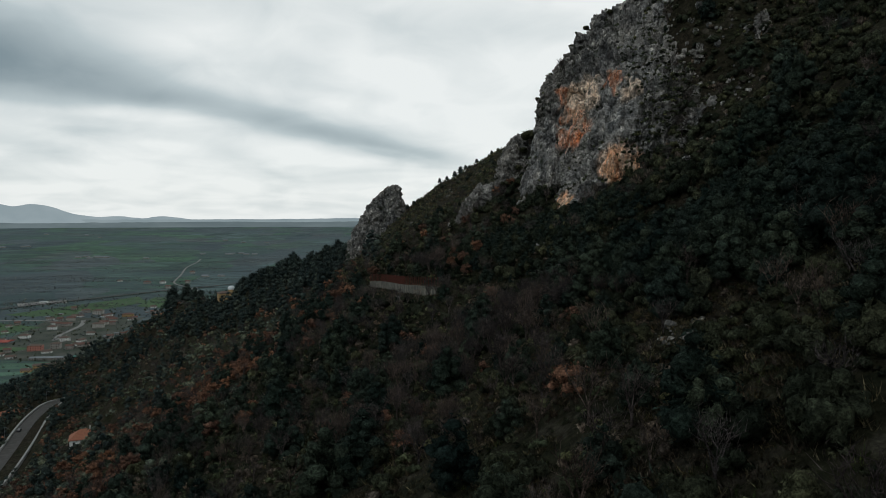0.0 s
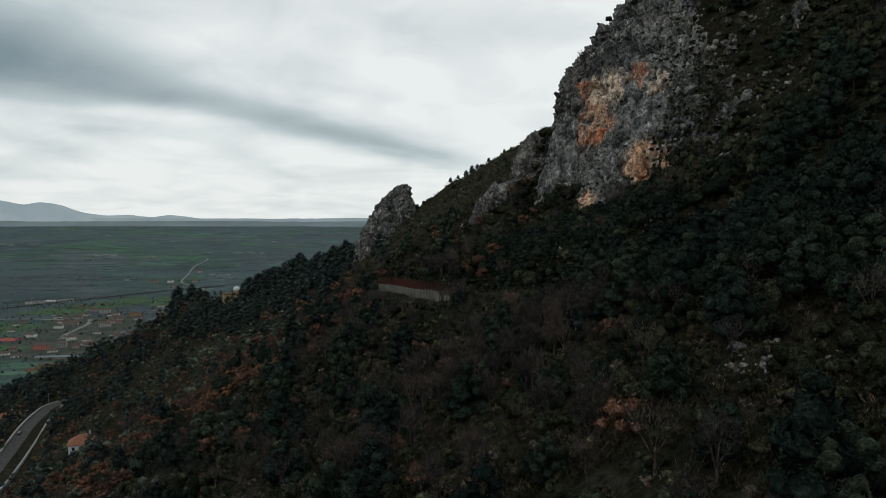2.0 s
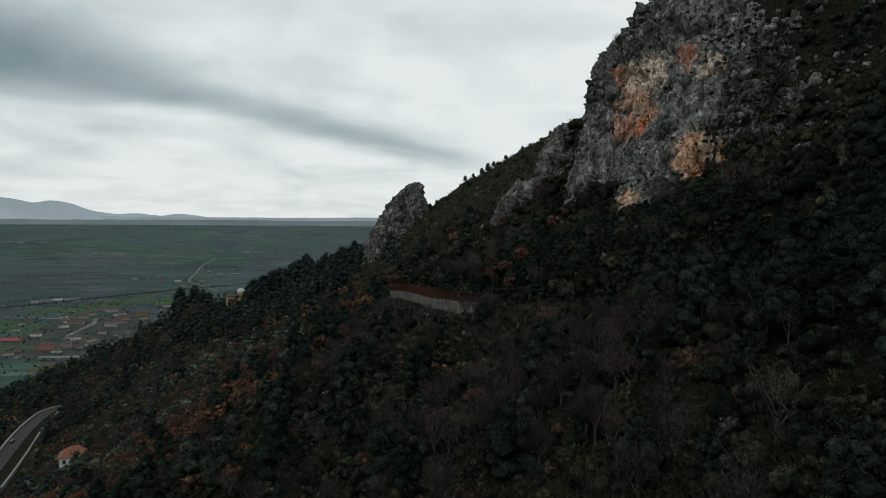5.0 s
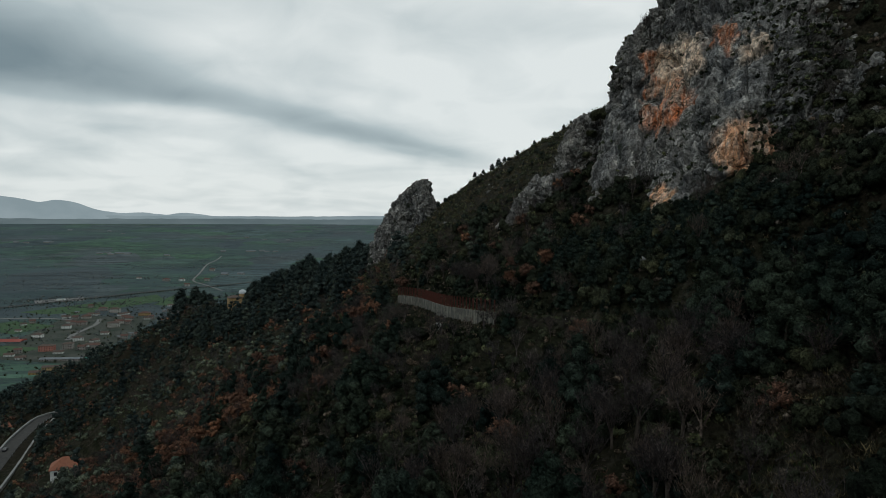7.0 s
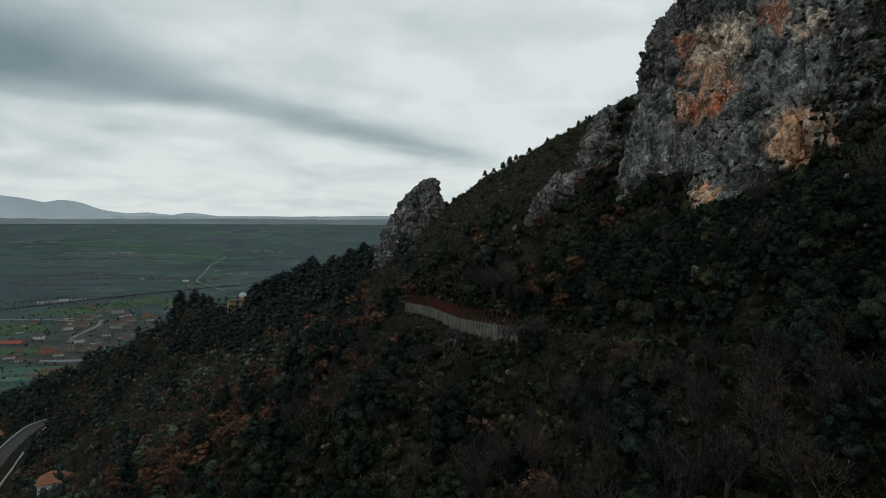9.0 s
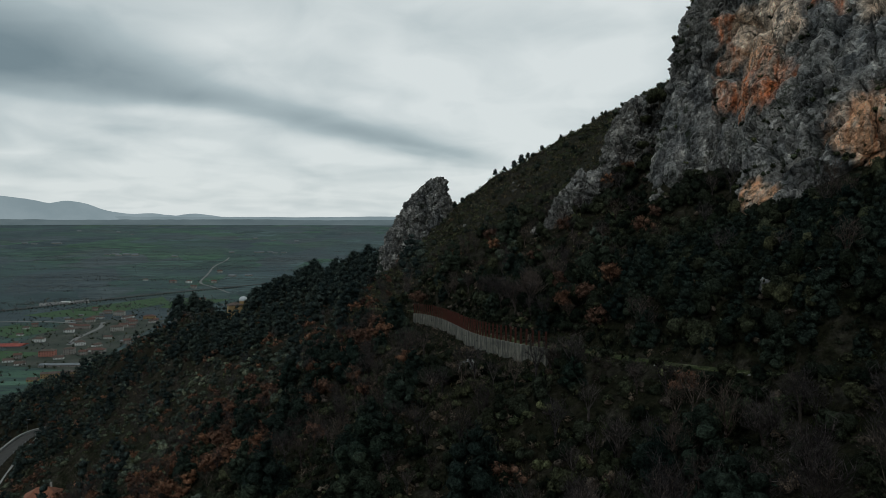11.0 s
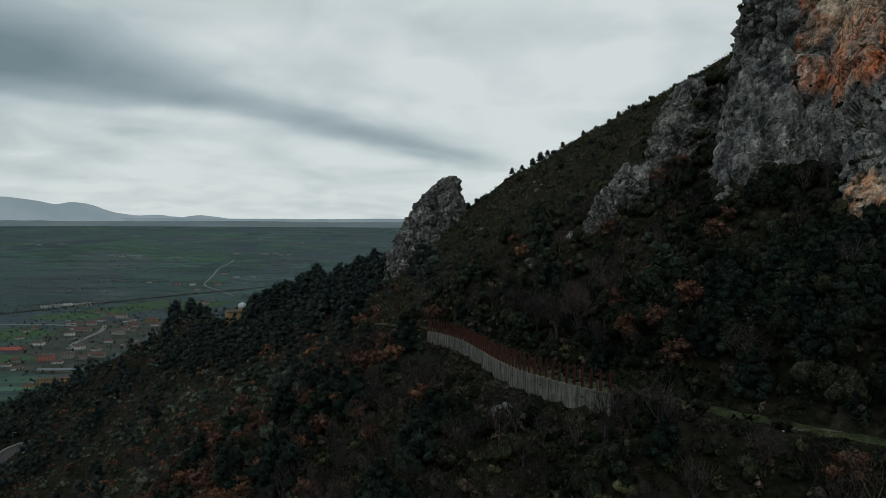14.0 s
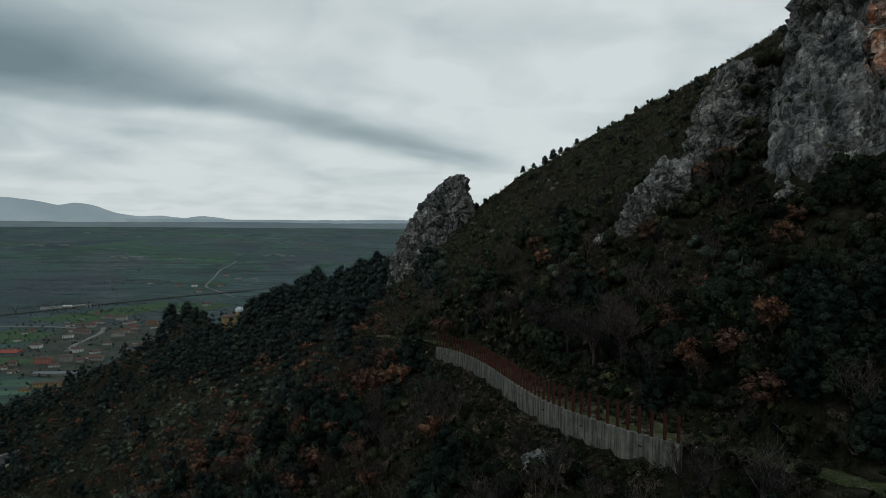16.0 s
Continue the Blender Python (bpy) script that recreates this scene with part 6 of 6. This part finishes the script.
def village():
    tile2 = house("house", 17, 11, 2, M_CREAM, M_TILE, "two-storey cream house with a clay-tiled roof in the village")
    white2 = house("house", 18, 12, 2, M_WHITE, M_TILE_OLD, "two-storey white house with an old tiled roof in the village", hip=True)
    low1 = house("house", 15, 10, 1, M_WHITE, M_TILE_OLD, "low white house with a weathered tiled roof in the village", 1.8)
    red3 = house("house", 21, 13, 2, M_GREYWALL, M_TILE, "broad grey house with a clay-tiled roof in the village", hip=True)
    tall3 = house("house", 24, 13, 3, M_CREAM, M_TILE_OLD, "three-storey cream house with a tiled roof", hip=True)
    for src, spots in ((white2, ((-575, 991, 20), (-571, 918, 5), (-506, 900, 40), (-639, 1553, 10))),
                       (red3, ((-571, 1023, 15), (-456, 855, 12), (-615, 1166, 25), (-672, 1546, 0))),
                       (tall3, ((-514, 1007, 20), (-586, 1150, 10))),
                       (tile2, ((-521, 1068, 30), (-521, 1038, 15), (-595, 1081, 20), (-596, 1475, 20), (-512, 1311, 50), (-586, 1564, 20), (-642, 1750, 0))),
                       (low1, ((-632, 1087, 5), (-481, 895, 70), (-470, 866, 20), (-507, 786, 25), (-483, 819, 15), (-523, 1226, 0), (-749, 1575, 40),
                               (-540, 1100, 10), (-560, 1120, 60), (-610, 1120, 0), (-500, 1085, 35), (-496, 950, 10), (-530, 800, 20)))):
        for x, y, turn in spots:
            put(src, x, y, turn)
    small = [house("cottage", 11, 8, 1, M_WHITE, M_TILE_OLD, "small white cottage with an old tiled roof in the village", 1.6), house("cottage", 12, 9, 2, M_GREYWALL, M_TILE, "small two-storey house with a red tiled roof in the village", 1.7),
             house("outbuilding", 9, 6, 1, M_GREYWALL, M_GREYROOF, "small grey outbuilding in the village", 0.9, False, False)]
    for k in range(44):
        x, y = -rng.uniform(440, 660), rng.uniform(770, 1200)
        if -0.9 * x + 0.45 * y > 730:
            put(small[k % 3], x, y, rng.uniform(0, 40))
    put(house("house", 26, 14, 2, M_YELLOW, M_TILE, "ochre house with a clay-tiled roof in the village", hip=True), -522, 1122, 20)
    put(house("house", 24, 14, 3, M_PINK, M_TILE_OLD, "tall pink house with a low tiled roof", 1.4, True), -506, 834, 15)
    put(house("house", 16, 13, 3, M_GREYWALL, M_TILE_OLD, "tall grey-brown house beside the pink house", 1.4, True), -488, 848, 15)
    put(house("long_house", 44, 11, 2, M_YELLOW, M_TILE_OLD, "long ochre building with a tiled roof at the hill foot", 1.6), -430, 737, 22)
    put(house("house", 14, 9, 1, M_YELLOW, M_TILE_OLD, "small ochre house at the hill foot", 1.6), -446, 716, 10)
    put(house("warehouse", 56, 24, 1, M_GREYROOF, M_REDROOF, "long warehouse with a red metal roof", 2.5, False, False), -592, 884, 6)
    put(house("shed", 54, 12, 1, M_GREYWALL, M_GREYROOF, "long shed with a grey sheet roof", 1.2, False, False), -458, 783, 8)
    put(house("shed", 22, 12, 1, M_GREYWALL, M_TEAL, "shed with a teal sheet roof", 1.2, False, False), -424, 786, 8)
    put(house("filling_station", 20, 9, 1, M_WHITE, M_WHITE, "low white flat-roofed building beside a gravel lot", 0.6, False, False), -742, 1256, 10)
    # pale sheds far out on the plain
    far = house("barn", 25, 11, 1, M_GREYWALL, M_GREYROOF, "long pale farm shed far out on the plain", 2.0, False, False, False)
    hubs = ((-1072, 2129, 9, 60), (-699, 2299, 7, 50), (-1557, 2458, 4, 90), (-1250, 1750, 2, 60), (-900, 2900, 3, 120), (-1500, 3100, 3, 200), (-640, 1700, 3, 40))
    for cx, cy, n, wide in hubs:
        for k in range(n):
            put(far, cx + rng.normal() * wide, cy + rng.normal() * wide * 0.3, rng.uniform(-15, 30))
    # houses beside the hillside road
    orange = house("house", 13, 9, 2, M_WHITE, M_TILE_NEW, "white house with a bright clay-tiled roof beside the hillside road", 2.4, True)
    put(orange, -157.5, 288, 25, -104.3)
    put(house("house", 12, 9, 2, M_CREAM, M_TILE_NEW, "cream house with a clay-tiled roof below the road"), -262, 398, 60, -127)
    put(house("house", 13, 10, 1, M_WHITE, M_TILE_NEW, "low white house with an orange tiled roof below the road"), -244, 352, 70, -124)
    # church on the spur
    church = empty("church", pose(-143, 444, -56.2, 0, 0, 30), "ochre church with a pale dome among the pines of the spur", "church")
    part("wall", boxed(-4.5, -3.2, -8, 3.5, 3.2, 5.0), M_YELLOW, church)
    r = part("roof", roof_mesh(8, 6.4, 1.3, 0.3, True), M_TILE_OLD, church)
    r.location = (-0.5, 0, 5.0)
    bm = bmesh.new()
    bmesh.ops.create_cone(bm, cap_ends=True, segments=16, radius1=2.2, radius2=2.2, depth=4, matrix=Matrix.Translation((4.2, 0, 6.0)))
    part("drum", bm, M_YELLOW, church)
    bm = bmesh.new()
    bmesh.ops.create_uvsphere(bm, u_segments=20, v_segments=10, radius=2.35, matrix=Matrix.Translation((4.2, 0, 7.8)) @ Matrix.Diagonal((1, 1, 0.85, 1)))
    part("dome", bm, M_DOME, church, "pale dome")


village()


def flat_strip(name, pts, half, material, label, category, lift=0.5):
    p = np.array([(x, y, 0) for x, y in pts], float)
    p = spline(p, 25)
    p[:, 2] = plain_height(p[:, 0], p[:, 1])
    s, d, side = wall_frame(p)
    g = np.stack([np.stack([p[:, 0] + side[:, 0] * o, p[:, 1] + side[:, 1] * o, p[:, 2] + lift], -1) for o in (-half, half)], 1)
    return tagged(sheet(name, g, material, flip=True), label, category, kind="structure")


flat_strip("highway", [(-1100, 960), (-850, 1105), (-771, 1192), (-692, 1304), (-641, 1371), (-590, 1432), (-515, 1508), (-380, 1670)], 5, M_ASPHALT, "grey main road across the plain", "road", 1.0)
flat_strip("lane", [(-500, 1420), (-550, 1480), (-569, 1501), (-616, 1560), (-655, 1703), (-704, 1875), (-725, 2014), (-749, 2115)], 2.4, M_GRAVEL, "pale lane across the fields", "road", 0.8)
flat_strip("street", [(-520, 900), (-536, 941), (-552, 1030), (-575, 1080)], 3.4, M_GRAVEL, "pale village street", "road", 0.6)
flat_strip("farm_track", [(-800, 1050), (-731, 1070), (-665, 1078), (-620, 1070)], 3.5, M_GRAVEL, "pale farm track between fields", "road", 0.6)


def flat_field(pts, material, name, label, lift=0.35):
    x, y = np.array(pts, float).T
    g = np.zeros((9, 9, 3))
    for i in range(9):
        for j in range(9):
            u, v = i / 8, j / 8
            g[i, j, 0] = (x[0] * (1 - u) + x[1] * u) * (1 - v) + (x[3] * (1 - u) + x[2] * u) * v
            g[i, j, 1] = (y[0] * (1 - u) + y[1] * u) * (1 - v) + (y[3] * (1 - u) + y[2] * u) * v
    g[:, :, 2] = plain_height(g[:, :, 0], g[:, :, 1]) + lift
    tagged(sheet(name, g, material, flip=False), label, "field", kind="structure")


flat_field([(-735, 1128), (-640, 1110), (-560, 1285), (-605, 1350)], M_PASTURE, "field", "bright green pasture beside the main road")
flat_field([(-560, 1235), (-500, 1220), (-470, 1340), (-570, 1345)], M_PASTURE, "field", "bright green pasture beside the lane")
flat_field([(-720, 980), (-620, 940), (-600, 1010), (-690, 1050)], M_PASTURE, "field", "green meadow beside the warehouse")
flat_field([(-600, 820), (-535, 800), (-520, 850), (-590, 860)], M_PASTURE, "field", "green meadow in front of the warehouse")
flat_field([(-762, 1212), (-700, 1262), (-722, 1296), (-785, 1244)], M_GRAVEL, "gravel_lot", "pale gravel lot beside the main road")


flat_field([(-640, 1105), (-490, 1110), (-425, 760), (-560, 790)], plain_mat("garden_plots", (0.026, 0.040, 0.026), (0.085, 0.085, 0.068), 0.035), "gardens", "dark winter gardens and plots between the village houses", 0.17)


def plain_trees():
    """Hedgerows, copses and orchards of the plain, and the wood at the hill's foot."""
    shapes = [low_bush(6, 0.55) for _ in range(5)]
    xs, ys = [], []
    for k in range(150):
        a, d = rng.uniform(0.12, 0.72), 1000 + 2600 * rng.uniform() ** 1.3
        x, y = -math.sin(a) * d, math.cos(a) * d
        w = (0.45 if rng.uniform() < 0.6 else 2.0) + rng.normal() * 0.1
        n = int(rng.uniform(8, 30))
        t = np.arange(n) * rng.uniform(5, 11)
        xs.append(x + np.cos(w) * t + rng.normal(size=n) * 2)
        ys.append(y + np.sin(w) * t + rng.normal(size=n) * 2)
    for k in range(110):
        a, d = rng.uniform(0.12, 0.72), rng.uniform(1150, 3600)
        n = int(rng.uniform(6, 14))
        xs.append(-math.sin(a) * d + rng.normal(size=n) * 30)
        ys.append(math.cos(a) * d + rng.normal(size=n) * 16)
    n = 200
    xs.append(-rng.uniform(410, 700, n))
    ys.append(rng.uniform(690, 1230, n))
    x, y = np.concatenate(xs), np.concatenate(ys)
    m = hill_height(x, y) < -168
    m &= np.hypot(x, y) < 2600
    x, y = x[m], y[m]
    u = rng.uniform(0, 1, len(x))
    dark = u < 0.6
    # long belts of leafless poplars, and the gardens' trees
    bx, by = [], []
    for k in range(330):
        a, d = rng.uniform(0.10, 0.74), 1350 + 2300 * rng.uniform() ** 1.2
        n = int(rng.uniform(16, 70))
        w = rng.normal() * 0.12 + 0.3
        t = rng.normal(size=n) * rng.uniform(20, 75)
        bx.append(-math.sin(a) * d + np.cos(w) * t + rng.normal(size=n) * 6)
        by.append(math.cos(a) * d + np.sin(w) * t + rng.normal(size=n) * 7)
    bx, by = np.concatenate(bx), np.concatenate(by)
    bu = rng.uniform(0, 1, len(bx))
    bs = np.interp(np.hypot(bx, by), [1300, 2200, 3800], [1.0, 0.75, 0.4])
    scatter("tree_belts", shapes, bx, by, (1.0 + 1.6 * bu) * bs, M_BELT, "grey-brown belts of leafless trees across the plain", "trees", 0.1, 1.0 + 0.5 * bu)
    vx, vy = -rng.uniform(400, 720, 760), rng.uniform(680, 1240, 760)
    vm = hill_height(vx, vy) < -168
    vx, vy = vx[vm], vy[vm]
    vu = rng.uniform(0, 1, len(vx))
    va = vu < 0.6
    scatter("garden_trees", shapes, vx[va], vy[va], 1.2 + 3.6 * vu[va], M_OAK, "green garden trees between the village houses", "trees", 0.1, 1.0 + 0.4 * vu[va])
    scatter("garden_trees", shapes, vx[~va], vy[~va], 0.8 + 2.4 * vu[~va], M_BELT, "leafless garden trees between the village houses", "trees", 0.1)
    scatter("hedges", shapes, x[dark], y[dark], 0.7 + 1.4 * u[dark], M_OLIVE, "dark hedges and trees between the fields", "trees", 0.1)
    scatter("copses", shapes, x[~dark], y[~dark], 1.2 + 2.0 * (u[~dark] - 0.6), M_BELT, "leafless brown trees between the fields", "trees", 0.1)
    h = spline([(-1000, 1015, 0), (-850, 1098, 0), (-771, 1184, 0), (-692, 1296, 0), (-641, 1362, 0), (-590, 1422, 0), (-515, 1498, 0)], 6)
    u = rng.uniform(0, 1, len(h))
    scatter("roadside_hedge", shapes, h[:, 0] + 6, h[:, 1] - 7, 2.0 + 1.6 * u, M_OAK, "dark hedge along the main road", "hedge", 0.1)
    x, y = jitter(-570, -255, 400, 800, 7.0)
    edge = -0.9 * x + 0.45 * y + (fbm(flat3(x, y, 40.0), 3, 14) - 0.5) * 90
    m = (edge < 672) & (hill_height(x, y) < -140) & (to_line(x, y, ROAD_LINE)[0] > 9)
    x, y = x[m], y[m]
    u = rng.uniform(0, 1, len(x))
    tone = fbm(flat3(x, y, 30.0), 2, 15) + 0.15 * (u - 0.5)
    a = tone > 0.5
    scatter("foot_wood", shapes, x[a], y[a], 2.4 + 2.2 * u[a], M_BROOM, "brown leafless wood at the foot of the hill", "wood", 0.1)
    scatter("foot_wood", shapes, x[~a], y[~a], 2.2 + 2.4 * u[~a], M_OAK, "dark evergreen wood at the foot of the hill", "wood", 0.1)


plain_trees()


# ---- the mountains on the horizon ----
def mountains(name, profile, dist, material, label):
    """A far range: heights over the angle to the west of north, in degrees."""
    profile = sorted(profile)
    ang = np.array([p[0] for p in profile], float)
    top = np.array([p[1] for p in profile], float)
    a = np.linspace(ang[0], ang[-1], 400)
    h = np.interp(a, ang, top)
    k = np.hanning(9) / np.hanning(9).sum()
    h = np.convolve(np.pad(h, 4, mode="edge"), k, "valid") + (fbm(np.stack([a * 2.0, a * 0 + 2, a * 0], 1), 4, 6) - 0.5) * 5
    g = np.zeros((400, 6, 3))
    for j, f in enumerate(np.linspace(0, 1, 6)):
        r = dist - 260 * (1 - f) ** 1.5
        g[:, j, 0] = -np.sin(np.radians(a)) * r
        g[:, j, 1] = np.cos(np.radians(a)) * r
        g[:, j, 2] = -80 + (h + 80) * f
    ob = sheet(name, g, material, smooth=True)
    return tagged(ob, label, "mountains", kind="structure")


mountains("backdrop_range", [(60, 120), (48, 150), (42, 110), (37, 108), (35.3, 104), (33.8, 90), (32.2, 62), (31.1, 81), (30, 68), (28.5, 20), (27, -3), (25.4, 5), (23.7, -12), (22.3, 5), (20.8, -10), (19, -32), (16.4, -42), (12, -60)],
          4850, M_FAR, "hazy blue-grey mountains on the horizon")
# raised as a pale glowing band, for the haze along the horizon
mountains("backdrop_hills", [(60, -14), (30, -18), (20, -19), (14, -17), (11, -15), (8, -10), (6, -12), (3, -14), (-5, -14)], 4800, M_FAR_LOW, "low hills along the far edge of the plain, glowing with painted haze")
# an added glowing strip that stands in for haze over the far plain
mountains("backdrop_haze", [(60, -33), (44, -35), (36, -32), (30, -36), (24, -33), (18, -31), (12, -34), (6, -30), (-5, -32)], 4350, M_FAR_PLAIN, "glowing strip painted as the haze over the far plain")
